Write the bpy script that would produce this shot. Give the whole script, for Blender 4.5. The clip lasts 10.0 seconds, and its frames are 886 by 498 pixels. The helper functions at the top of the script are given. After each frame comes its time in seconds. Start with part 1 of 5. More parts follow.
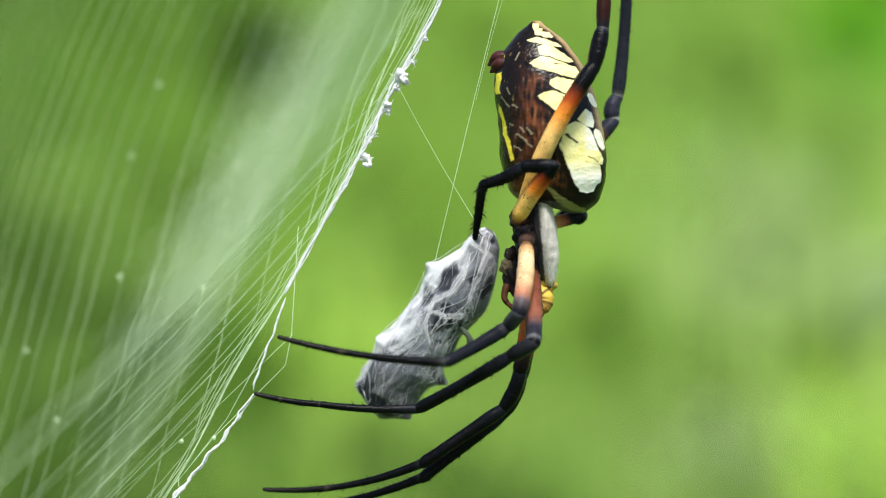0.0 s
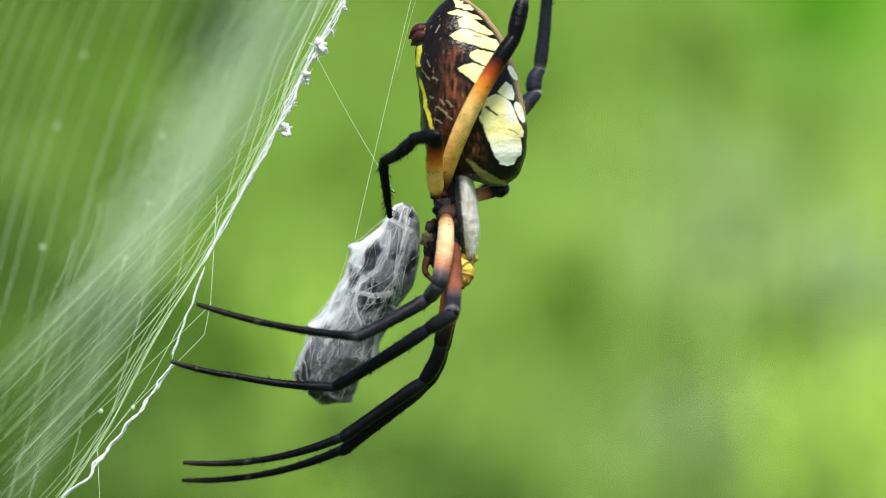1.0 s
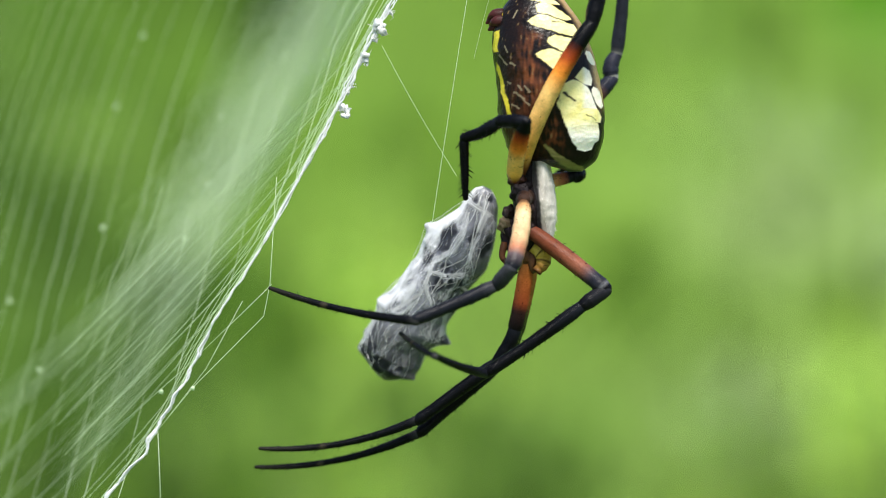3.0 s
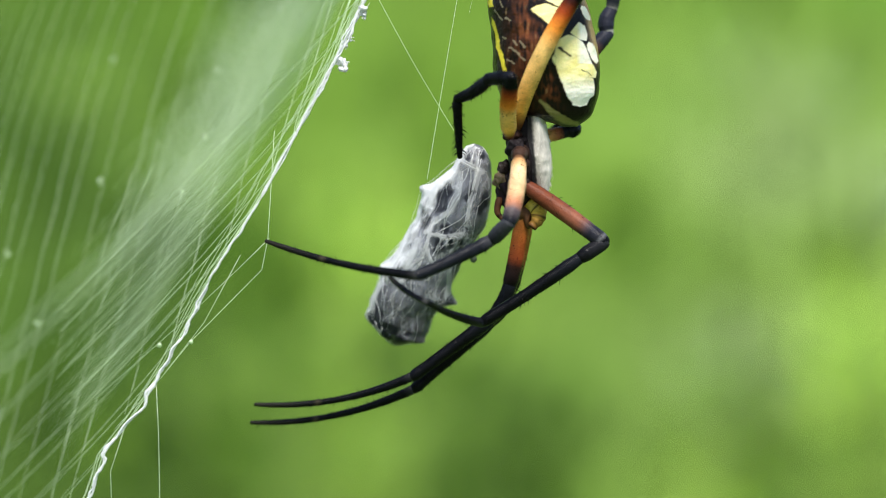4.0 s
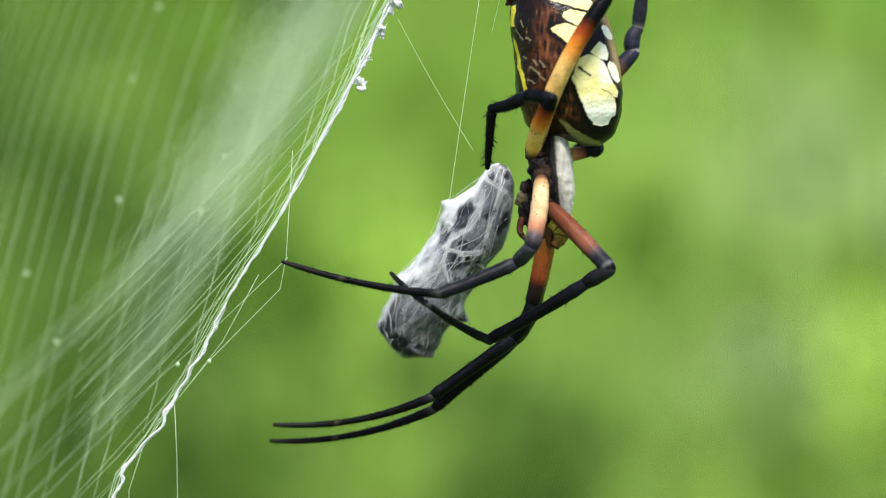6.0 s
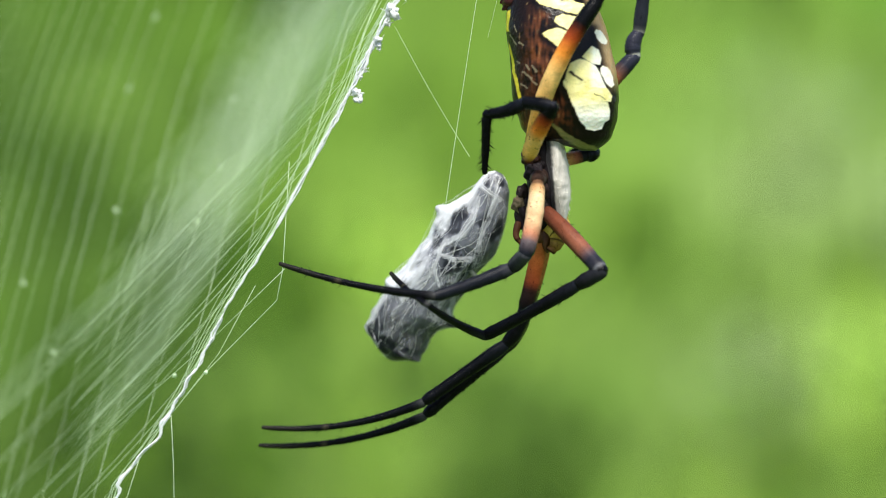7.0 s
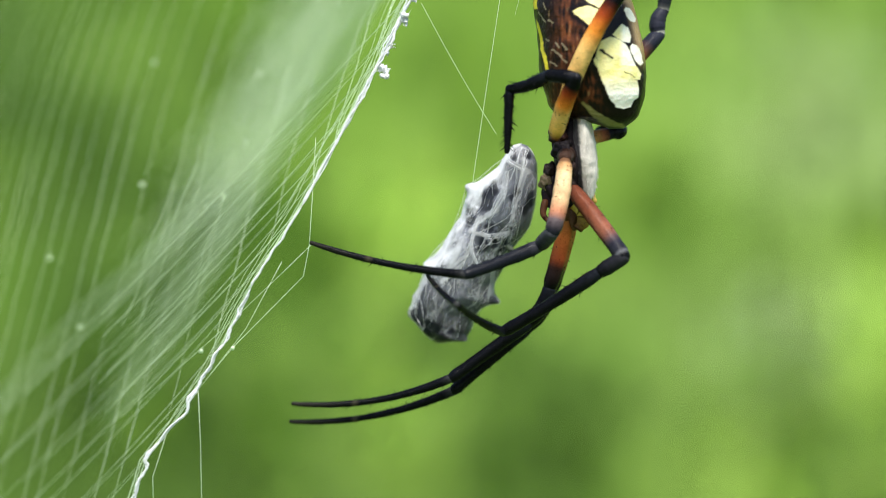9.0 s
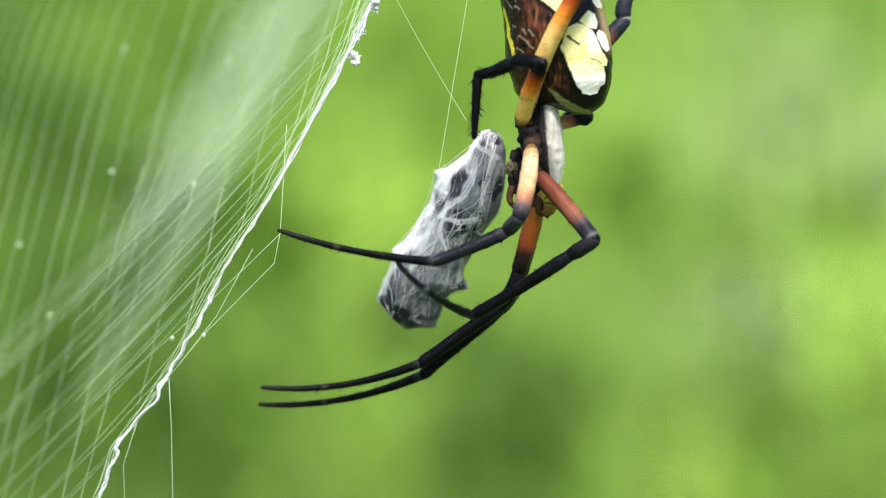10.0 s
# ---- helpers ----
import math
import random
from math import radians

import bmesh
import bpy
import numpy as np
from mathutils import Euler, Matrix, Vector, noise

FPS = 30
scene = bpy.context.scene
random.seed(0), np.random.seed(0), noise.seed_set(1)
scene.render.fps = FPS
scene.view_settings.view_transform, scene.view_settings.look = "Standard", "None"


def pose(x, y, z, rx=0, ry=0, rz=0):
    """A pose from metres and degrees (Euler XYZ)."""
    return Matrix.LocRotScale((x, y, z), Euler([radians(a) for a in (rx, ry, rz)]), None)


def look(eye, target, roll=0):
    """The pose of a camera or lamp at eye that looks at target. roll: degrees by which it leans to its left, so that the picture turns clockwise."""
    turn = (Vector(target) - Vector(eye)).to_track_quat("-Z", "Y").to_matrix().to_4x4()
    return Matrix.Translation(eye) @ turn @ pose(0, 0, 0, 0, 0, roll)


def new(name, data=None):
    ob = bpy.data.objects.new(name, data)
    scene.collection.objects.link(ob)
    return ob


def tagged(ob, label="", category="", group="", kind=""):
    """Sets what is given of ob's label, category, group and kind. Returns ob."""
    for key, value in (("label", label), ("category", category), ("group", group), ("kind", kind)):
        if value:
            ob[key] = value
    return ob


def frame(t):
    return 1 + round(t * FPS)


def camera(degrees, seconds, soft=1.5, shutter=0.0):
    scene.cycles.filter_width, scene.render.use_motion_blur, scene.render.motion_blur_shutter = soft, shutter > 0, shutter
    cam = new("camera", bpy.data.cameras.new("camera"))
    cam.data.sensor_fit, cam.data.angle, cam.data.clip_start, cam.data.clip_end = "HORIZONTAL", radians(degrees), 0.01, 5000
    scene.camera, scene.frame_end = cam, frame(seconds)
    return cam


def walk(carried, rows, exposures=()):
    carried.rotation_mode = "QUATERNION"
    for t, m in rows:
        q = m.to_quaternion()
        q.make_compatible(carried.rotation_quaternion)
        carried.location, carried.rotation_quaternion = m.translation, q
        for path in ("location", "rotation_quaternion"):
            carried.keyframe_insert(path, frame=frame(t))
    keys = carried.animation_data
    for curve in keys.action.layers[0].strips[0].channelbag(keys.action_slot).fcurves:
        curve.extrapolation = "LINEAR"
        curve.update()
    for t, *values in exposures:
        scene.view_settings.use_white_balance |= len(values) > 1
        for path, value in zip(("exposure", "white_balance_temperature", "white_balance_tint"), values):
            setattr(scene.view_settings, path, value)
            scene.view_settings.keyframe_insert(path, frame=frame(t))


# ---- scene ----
# A garden spider hangs head down beside its orb web and holds a silk-wrapped insect, with sunlit shrubs far behind.
cam = camera(22.0, 10.0, 0.9)
cam.data.dof.use_dof = True
cam.data.dof.focus_distance = 0.1985
cam.data.dof.aperture_fstop = 13.0
PATH = [  # seconds, place, pitch, roll, yaw
    (0.0, 0.00000, -0.2, 1.20000, 0.000, 0.0, 0.000),
    (0.5, 0.00248, -0.2, 1.20000, -0.170, 0.0, -0.440),
    (1.0, 0.00421, -0.2, 1.19940, -0.511, 0.0, -0.781),
    (1.5, 0.00521, -0.2, 1.19965, -1.207, 0.0, -1.051),
    (2.0, 0.00387, -0.2, 1.20000, -0.980, 0.0, -0.384),
    (2.5, 0.00248, -0.2, 1.20025, -0.852, 0.0, 0.695),
    (4.0, 0.00238, -0.2, 1.20124, -2.527, 0.0, 0.509),
    (4.5, 0.00228, -0.2, 1.20149, -2.683, 0.0, 0.566),
    (5.0, 0.00228, -0.2, 1.20149, -2.627, 0.0, 0.609),
    (5.5, 0.00228, -0.2, 1.20159, -2.216, 0.0, 1.049),
    (7.0, 0.00228, -0.2, 1.20208, -2.164, 0.0, 0.951),
    (7.5, 0.00233, -0.2, 1.20233, -2.301, 0.0, 0.564),
    (8.0, 0.00218, -0.2, 1.20258, -2.296, 0.0, 0.702),
    (8.5, 0.00188, -0.2, 1.20307, -2.505, 0.0, 0.966),
    (9.0, 0.00154, -0.2, 1.20357, -3.149, 0.0, 1.419),
    (9.5, 0.00154, -0.2, 1.20357, -3.852, 0.0, 1.020),
    (10.0, 0.00154, -0.2, 1.20342, -3.451, 0.0, 0.577),
]
walk(cam, [(t, pose(x, y, z, 90 + pitch, roll, yaw)) for t, x, y, z, pitch, roll, yaw in PATH],
     ((0.0, 0.82), (0.5, 0.81), (1.5, 0.78), (2.5, 0.82), (4.0, 0.80), (5.5, 0.82), (7.0, 0.85), (8.0, 0.89), (9.0, 0.89), (9.5, 1.03), (10.0, 1.06)))

# ---- light ----
world = bpy.data.worlds.new("sky")
scene.world = world
world.use_nodes = True
wn = world.node_tree.nodes
sky = wn.new("ShaderNodeTexSky")
sky.sky_type, sky.sun_disc = "NISHITA", False
sky.sun_elevation, sky.sun_rotation = radians(58), radians(173)
world.node_tree.links.new(sky.outputs[0], wn["Background"].inputs["Color"])
wn["Background"].inputs["Strength"].default_value = 0.09
sun = new("sun", bpy.data.lights.new("sun", "SUN"))
sun.data.energy, sun.data.angle, sun.data.color = 3.2, radians(18), (1.0, 0.96, 0.88)
sun.matrix_world = look((0.15, -1.24, 3.2), (0, 0, 1.2))

# ---- units ----
S = 4.96e-5                       # one small unit: a twentieth of a millimetre
HUB = Vector((0.00704, 0.0, 1.2006))   # where the legs of the spider meet


def V(x, y, z):
    return Vector((x, y, z))


def deep(x, z, y):
    """A point y units behind the spider, on the line of sight of (x, z) in the spider's plane."""
    k = 1 + y / 4033
    return V(-141 + (x + 141) * k, y, -111 + (z + 111) * k)


# ---- materials ----
def node_mat(name, rough=0.5, spec=0.5):
    m = bpy.data.materials.new(name)
    m.use_nodes = True
    b = m.node_tree.nodes["Principled BSDF"]
    b.inputs["Roughness"].default_value = rough
    b.inputs["Specular IOR Level"].default_value = spec
    return m, m.node_tree.nodes, m.node_tree.links, b


def pigment_mat(name, rough, spec, grain, bump, vary=0.35, sheen=0.0, sub=0.0):
    """Colour from the pigment laid on the mesh, broken up by grain at two scales, with fine relief."""
    m, n, l, b = node_mat(name, rough, spec)
    at = n.new("ShaderNodeAttribute")
    at.attribute_name = "pigment"
    tc = n.new("ShaderNodeTexCoord")
    fine, big = n.new("ShaderNodeTexNoise"), n.new("ShaderNodeTexNoise")
    fine.inputs["Scale"].default_value, big.inputs["Scale"].default_value = grain, grain / 7
    fine.inputs["Detail"].default_value = 5
    l.new(tc.outputs["Object"], fine.inputs["Vector"])
    l.new(tc.outputs["Object"], big.inputs["Vector"])
    mix = n.new("ShaderNodeMath")
    mix.operation = "ADD"
    l.new(fine.outputs["Fac"], mix.inputs[0])
    l.new(big.outputs["Fac"], mix.inputs[1])
    rng = n.new("ShaderNodeMapRange")
    rng.inputs["From Min"].default_value, rng.inputs["From Max"].default_value = 0.6, 1.4
    rng.inputs["To Min"].default_value, rng.inputs["To Max"].default_value = 1 - vary, 1 + vary
    l.new(mix.outputs[0], rng.inputs["Value"])
    mul = n.new("ShaderNodeVectorMath")
    mul.operation = "SCALE"
    l.new(at.outputs["Color"], mul.inputs[0])
    l.new(rng.outputs[0], mul.inputs["Scale"])
    l.new(mul.outputs[0], b.inputs["Base Color"])
    bp = n.new("ShaderNodeBump")
    bp.inputs["Strength"].default_value, bp.inputs["Distance"].default_value = bump, 0.0001
    l.new(fine.outputs["Fac"], bp.inputs["Height"])
    l.new(bp.outputs[0], b.inputs["Normal"])
    b.inputs["Sheen Weight"].default_value = sheen
    if sub:
        b.inputs["Subsurface Weight"].default_value = sub
        b.inputs["Subsurface Scale"].default_value = 0.0006
        b.inputs["Subsurface Radius"].default_value = (1.0, 0.6, 0.3)
    return m


def silk_mat(name, white, trans):
    m, n, l, b = node_mat(name, 0.35, 0.5)
    b.inputs["Base Color"].default_value = (*white, 1)
    tr = n.new("ShaderNodeBsdfTranslucent")
    tr.inputs["Color"].default_value = (*white, 1)
    mx = n.new("ShaderNodeMixShader")
    mx.inputs[0].default_value = trans
    l.new(b.outputs[0], mx.inputs[1])
    l.new(tr.outputs[0], mx.inputs[2])
    l.new(mx.outputs[0], n["Material Output"].inputs["Surface"])
    return m


def film_mat():
    """Felted silk drawn thin over the prey: crossing fibres with gaps between, closed to a sheet where it lies thick."""
    m, n, l, b = node_mat("silk_film", 0.38, 0.5)
    b.inputs["Base Color"].default_value = (0.92, 0.93, 0.97, 1)
    at, tc = n.new("ShaderNodeAttribute"), n.new("ShaderNodeTexCoord")
    at.attribute_name = "pigment"
    lines = None
    for turn, scale, width, warp, drawn in ((0.30, 900, 0.024, 0.0007, 0.13), (-0.45, 620, 0.022, 0.0009, 0.13), (0.9, 760, 0.020, 0.0012, 0.3), (-1.0, 1100, 0.022, 0.0010, 0.4)):
        ns = n.new("ShaderNodeTexNoise")
        ns.inputs["Scale"].default_value = 700
        l.new(tc.outputs["Object"], ns.inputs["Vector"])
        bend = n.new("ShaderNodeVectorMath")
        bend.operation = "MULTIPLY_ADD"
        bend.inputs[1].default_value = (warp, warp, warp)
        l.new(ns.outputs["Color"], bend.inputs[0])
        l.new(tc.outputs["Object"], bend.inputs[2])
        mp = n.new("ShaderNodeMapping")
        mp.inputs["Rotation"].default_value = (0, turn, 0)
        mp.inputs["Scale"].default_value = (scale, scale, scale * drawn)
        l.new(bend.outputs[0], mp.inputs["Vector"])
        vo = n.new("ShaderNodeTexVoronoi")
        vo.feature = "DISTANCE_TO_EDGE"
        vo.inputs["Scale"].default_value = 1.0
        l.new(mp.outputs[0], vo.inputs["Vector"])
        rg = n.new("ShaderNodeMapRange")
        rg.inputs["From Min"].default_value, rg.inputs["From Max"].default_value = width, 0.0
        l.new(vo.outputs["Distance"], rg.inputs["Value"])
        if lines is None:
            lines = rg
        else:
            mx = n.new("ShaderNodeMath")
            mx.operation = "MAXIMUM"
            l.new(lines.outputs[0], mx.inputs[0])
            l.new(rg.outputs[0], mx.inputs[1])
            lines = mx
    # where the film is thick it closes; elsewhere the fibres alone stand
    part_of = n.new("ShaderNodeMath")
    part_of.operation = "MULTIPLY"
    part_of.inputs[1].default_value = 0.25
    l.new(lines.outputs[0], part_of.inputs[0])
    # soft streaks of drawn-out silk, here and there
    ms = n.new("ShaderNodeMapping")
    ms.inputs["Rotation"].default_value = (0, 0.12, 0)
    ms.inputs["Scale"].default_value = (1700, 1700, 330)
    l.new(tc.outputs["Object"], ms.inputs["Vector"])
    streak, where = n.new("ShaderNodeTexNoise"), n.new("ShaderNodeTexNoise")
    streak.inputs["Scale"].default_value, where.inputs["Scale"].default_value = 1.0, 420
    streak.inputs["Detail"].default_value = 4
    streak.inputs["Distortion"].default_value = 0.8
    l.new(ms.outputs[0], streak.inputs["Vector"])
    l.new(tc.outputs["Object"], where.inputs["Vector"])
    sr, wr = n.new("ShaderNodeMapRange"), n.new("ShaderNodeMapRange")
    sr.inputs["From Min"].default_value, sr.inputs["From Max"].default_value, sr.inputs["To Max"].default_value = 0.42, 0.72, 0.26
    wr.inputs["From Min"].default_value, wr.inputs["From Max"].default_value = 0.34, 0.58
    l.new(streak.outputs["Fac"], sr.inputs["Value"])
    l.new(where.outputs["Fac"], wr.inputs["Value"])
    veil = n.new("ShaderNodeMath")
    veil.operation = "MULTIPLY"
    both = n.new("ShaderNodeMath")
    both.operation = "ADD"
    l.new(part_of.outputs[0], both.inputs[0])
    l.new(sr.outputs[0], both.inputs[1])
    l.new(both.outputs[0], veil.inputs[0])
    l.new(wr.outputs[0], veil.inputs[1])
    add = n.new("ShaderNodeMath")
    add.operation, add.use_clamp = "ADD", True
    l.new(veil.outputs[0], add.inputs[0])
    l.new(at.outputs["Fac"], add.inputs[1])
    tr, clear = n.new("ShaderNodeBsdfTranslucent"), n.new("ShaderNodeBsdfTransparent")
    tr.inputs["Color"].default_value = (0.92, 0.93, 0.97, 1)
    body, mix = n.new("ShaderNodeMixShader"), n.new("ShaderNodeMixShader")
    body.inputs[0].default_value = 0.25
    l.new(b.outputs[0], body.inputs[1])
    l.new(tr.outputs[0], body.inputs[2])
    l.new(add.outputs[0], mix.inputs[0])
    l.new(clear.outputs[0], mix.inputs[1])
    l.new(body.outputs[0], mix.inputs[2])
    l.new(mix.outputs[0], n["Material Output"].inputs["Surface"])
    bp = n.new("ShaderNodeBump")
    bp.inputs["Strength"].default_value, bp.inputs["Distance"].default_value = 0.5, 0.00006
    l.new(lines.outputs[0], bp.inputs["Height"])
    l.new(bp.outputs[0], b.inputs["Normal"])
    return m


def leaf_mat(name, through_light):
    """Foliage: each leaf has its own green; light comes partly through it."""
    m, n, l, b = node_mat(name, 0.6, 0.08)
    at = n.new("ShaderNodeAttribute")
    at.attribute_name = "pigment"
    ns = n.new("ShaderNodeTexNoise")
    ns.inputs["Scale"].default_value = 40
    mul = n.new("ShaderNodeVectorMath")
    mul.operation = "SCALE"
    rng = n.new("ShaderNodeMapRange")
    rng.inputs["To Min"].default_value, rng.inputs["To Max"].default_value = 0.7, 1.3
    l.new(ns.outputs["Fac"], rng.inputs["Value"])
    l.new(at.outputs["Color"], mul.inputs[0])
    l.new(rng.outputs[0], mul.inputs["Scale"])
    l.new(mul.outputs[0], b.inputs["Base Color"])
    tr = n.new("ShaderNodeBsdfTranslucent")
    l.new(mul.outputs[0], tr.inputs["Color"])
    mx = n.new("ShaderNodeMixShader")
    mx.inputs[0].default_value = through_light
    l.new(b.outputs[0], mx.inputs[1])
    l.new(tr.outputs[0], mx.inputs[2])
    l.new(mx.outputs[0], n["Material Output"].inputs["Surface"])
    return m


def ground_mat():
    m, n, l, b = node_mat("meadow", 0.9, 0.2)
    ns, ramp = n.new("ShaderNodeTexNoise"), n.new("ShaderNodeValToRGB")
    ns.inputs["Scale"].default_value, ns.inputs["Detail"].default_value = 3.0, 8
    ramp.color_ramp.elements[0].color = (0.03, 0.06, 0.012, 1)
    ramp.color_ramp.elements[1].color = (0.11, 0.2, 0.04, 1)
    tc = n.new("ShaderNodeTexCoord")
    l.new(tc.outputs["Object"], ns.inputs["Vector"])
    l.new(ns.outputs["Fac"], ramp.inputs[0])
    l.new(ramp.outputs[0], b.inputs["Base Color"])
    bp = n.new("ShaderNodeBump")
    l.new(ns.outputs["Fac"], bp.inputs["Height"])
    l.new(bp.outputs[0], b.inputs["Normal"])
    return m


SHELL = pigment_mat("chitin", 0.27, 0.11, 9000, 0.5)
SKIN = pigment_mat("abdomen_skin", 0.30, 0.2, 7000, 0.2, 0.13, 0.0, 0.1)
FUR = pigment_mat("hairy_shell", 0.6, 0.3, 12000, 0.35, 0.2, 0.3)
HIP = pigment_mat("dark_hip", 0.5, 0.12, 8000, 0.8, 0.5)
PREY = pigment_mat("wrapped_insect", 0.45, 0.16, 9000, 0.6, 0.4)
SILK = silk_mat("silk", (0.74, 0.88, 0.62), 0.3)
WRAP = silk_mat("wrapping_silk", (0.93, 0.94, 0.95), 0.35)
FILM = film_mat()
LEAF = leaf_mat("leaf", 0.3)
BANK = leaf_mat("leaf_bank", 0.05)
MEADOW = ground_mat()
BARK = pigment_mat("bark", 0.85, 0.2, 90, 0.5)


# ---- mesh helpers ----
def lerp_table(table, t):
    """A value between the rows (t, v, ...) of a short table."""
    k = [r[0] for r in table]
    return np.array([np.interp(t, k, [r[i] for r in table]) for i in range(1, len(table[0]))])


def mesh_of(name, verts, faces, cols, material, scale=S, smooth=True):
    me = bpy.data.meshes.new(name)
    me.from_pydata([tuple(v) for v in np.asarray(verts, float) * scale], [], faces)
    me.materials.append(material)
    if smooth:
        me.polygons.foreach_set("use_smooth", [True] * len(me.polygons))
    if cols is not None:
        a = me.color_attributes.new("pigment", "FLOAT_COLOR", "POINT")
        c = np.ones((len(verts), 4), np.float32)
        c[:, :3] = cols
        a.data.foreach_set("color", c.ravel())
    me.update()
    return me


def part(name, me, parent, label=""):
    ob = new(name, me)
    ob.parent = parent
    return tagged(ob, label) if label else ob


class Build:
    """Gathers vertices, faces and pigment of one part."""

    def __init__(self):
        self.v, self.f, self.c = [], [], []

    def grid(self, rings, cols, closed=True):
        o, m, n = len(self.v), len(rings), len(rings[0])
        for r, c in zip(rings, cols):
            self.v.extend(r)
            self.c.extend(c)
        for i in range(m - 1):
            for j in range(n if closed else n - 1):
                k = (j + 1) % n
                self.f.append((o + i * n + j, o + i * n + k, o + (i + 1) * n + k, o + (i + 1) * n + j))
        if closed:
            self.f.append(tuple(o + j for j in reversed(range(n))))
            self.f.append(tuple(o + (m - 1) * n + j for j in range(n)))

    def tube(self, pts, radii, n=10, col=(0.5, 0.5, 0.5), paint=None, flat=1.0):
        """A round tube through pts; radii one a point; paint(t) gives the pigment along it."""
        pts = [Vector(p) for p in pts]
        m = len(pts)
        tang = [(pts[min(i + 1, m - 1)] - pts[max(i - 1, 0)]).normalized() for i in range(m)]
        ref = V(0, 1, 0) if abs(tang[0].y) < 0.9 else V(1, 0, 0)
        nrm = (ref - tang[0] * ref.dot(tang[0])).normalized()
        rings, cols = [], []
        for i in range(m):
            nrm = (nrm - tang[i] * nrm.dot(tang[i])).normalized()
            bi = tang[i].cross(nrm)
            rings.append([tuple(pts[i] + (nrm * math.cos(a) * flat + bi * math.sin(a)) * radii[i])
                          for a in (2 * math.pi * j / n for j in range(n))])
            c = paint(i / (m - 1)) if paint else col
            cols.append([tuple(c)] * n)
        self.grid(rings, cols)

    def blob(self, c, r, col, n=14, rough=0.0, seed=0.0):
        """A lumpy ovoid."""
        rings, cols = [], []
        for i in range(n + 1):
            th = math.pi * (0.02 + 0.96 * i / n)
            ring = []
            for j in range(n * 2):
                ph = math.pi * j / n
                d = V(math.sin(th) * math.cos(ph), math.sin(th) * math.sin(ph), math.cos(th))
                k = 1 + rough * noise.noise(d * 1.7 + V(seed, seed * 2, 0))
                ring.append((c[0] + d.x * r[0] * k, c[1] + d.y * r[1] * k, c[2] + d.z * r[2] * k))
            rings.append(ring)
            cols.append([tuple(col)] * (n * 2))
        self.grid(rings, cols)

    def mesh(self, name, material, scale=S):
        return mesh_of(name, self.v, self.f, self.c, material, scale)


def curve_points(pts, m):
    """m points on a smooth line through pts."""
    p = [np.array(q, float) for q in pts]
    p = [2 * p[0] - p[1]] + p + [2 * p[-1] - p[-2]]
    out = []
    for k in np.linspace(0, len(p) - 3 - 1e-6, m):
        i, t = int(k), k - int(k)
        a, b, c, d = p[i:i + 4]
        out.append(Vector(0.5 * (2 * b + (c - a) * t + (2 * a - 5 * b + 4 * c - d) * t * t + (3 * b - a - 3 * c + d) * t ** 3)))
    return out


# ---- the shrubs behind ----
# leaf greens, with sun and shade on the foliage painted into the tones
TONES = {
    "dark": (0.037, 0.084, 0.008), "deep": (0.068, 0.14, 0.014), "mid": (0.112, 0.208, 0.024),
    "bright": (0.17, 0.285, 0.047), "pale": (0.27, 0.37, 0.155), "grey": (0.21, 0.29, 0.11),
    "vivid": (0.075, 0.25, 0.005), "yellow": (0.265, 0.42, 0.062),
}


def leaves(centre, spread, count, size, tone, rnd):
    """Leaves of five-sided, folded blades scattered in a loose ball."""
    v, f, c = [], [], []
    base = np.array(TONES[tone])
    for _ in range(count):
        d = Vector((rnd.gauss(0, 1), rnd.gauss(0, 1), rnd.gauss(0, 1)))
        d = d.normalized() * (rnd.random() ** 0.45)
        p = Vector(centre) + V(d.x * spread[0], d.y * spread[1], d.z * spread[2])
        q = Euler((rnd.uniform(0.2, 1.5), rnd.uniform(-0.6, 0.6), rnd.uniform(-0.9, 0.9))).to_matrix()
        s = size * rnd.uniform(0.6, 1.3)
        o = len(v)
        for x, y, z in ((0, -1, -0.1), (-0.42, -0.25, 0.12), (0.42, -0.25, 0.12), (0, -0.2, 0), (-0.34, 0.4, 0.1), (0.34, 0.4, 0.1), (0, 0.35, 0), (0, 1, -0.16)):
            v.append(tuple(p + q @ V(x * s, y * s, z * s)))
        f += [(o, o + 3, o + 1), (o, o + 2, o + 3), (o + 1, o + 3, o + 6, o + 4), (o + 3, o + 2, o + 5, o + 6), (o + 4, o + 6, o + 7), (o + 6, o + 5, o + 7)]
        k = base * rnd.uniform(1.0, 1.6) * np.array((rnd.uniform(0.9, 1.1), 1, rnd.uniform(0.8, 1.2)))
        c += [tuple(k)] * 8
    return v, f, c


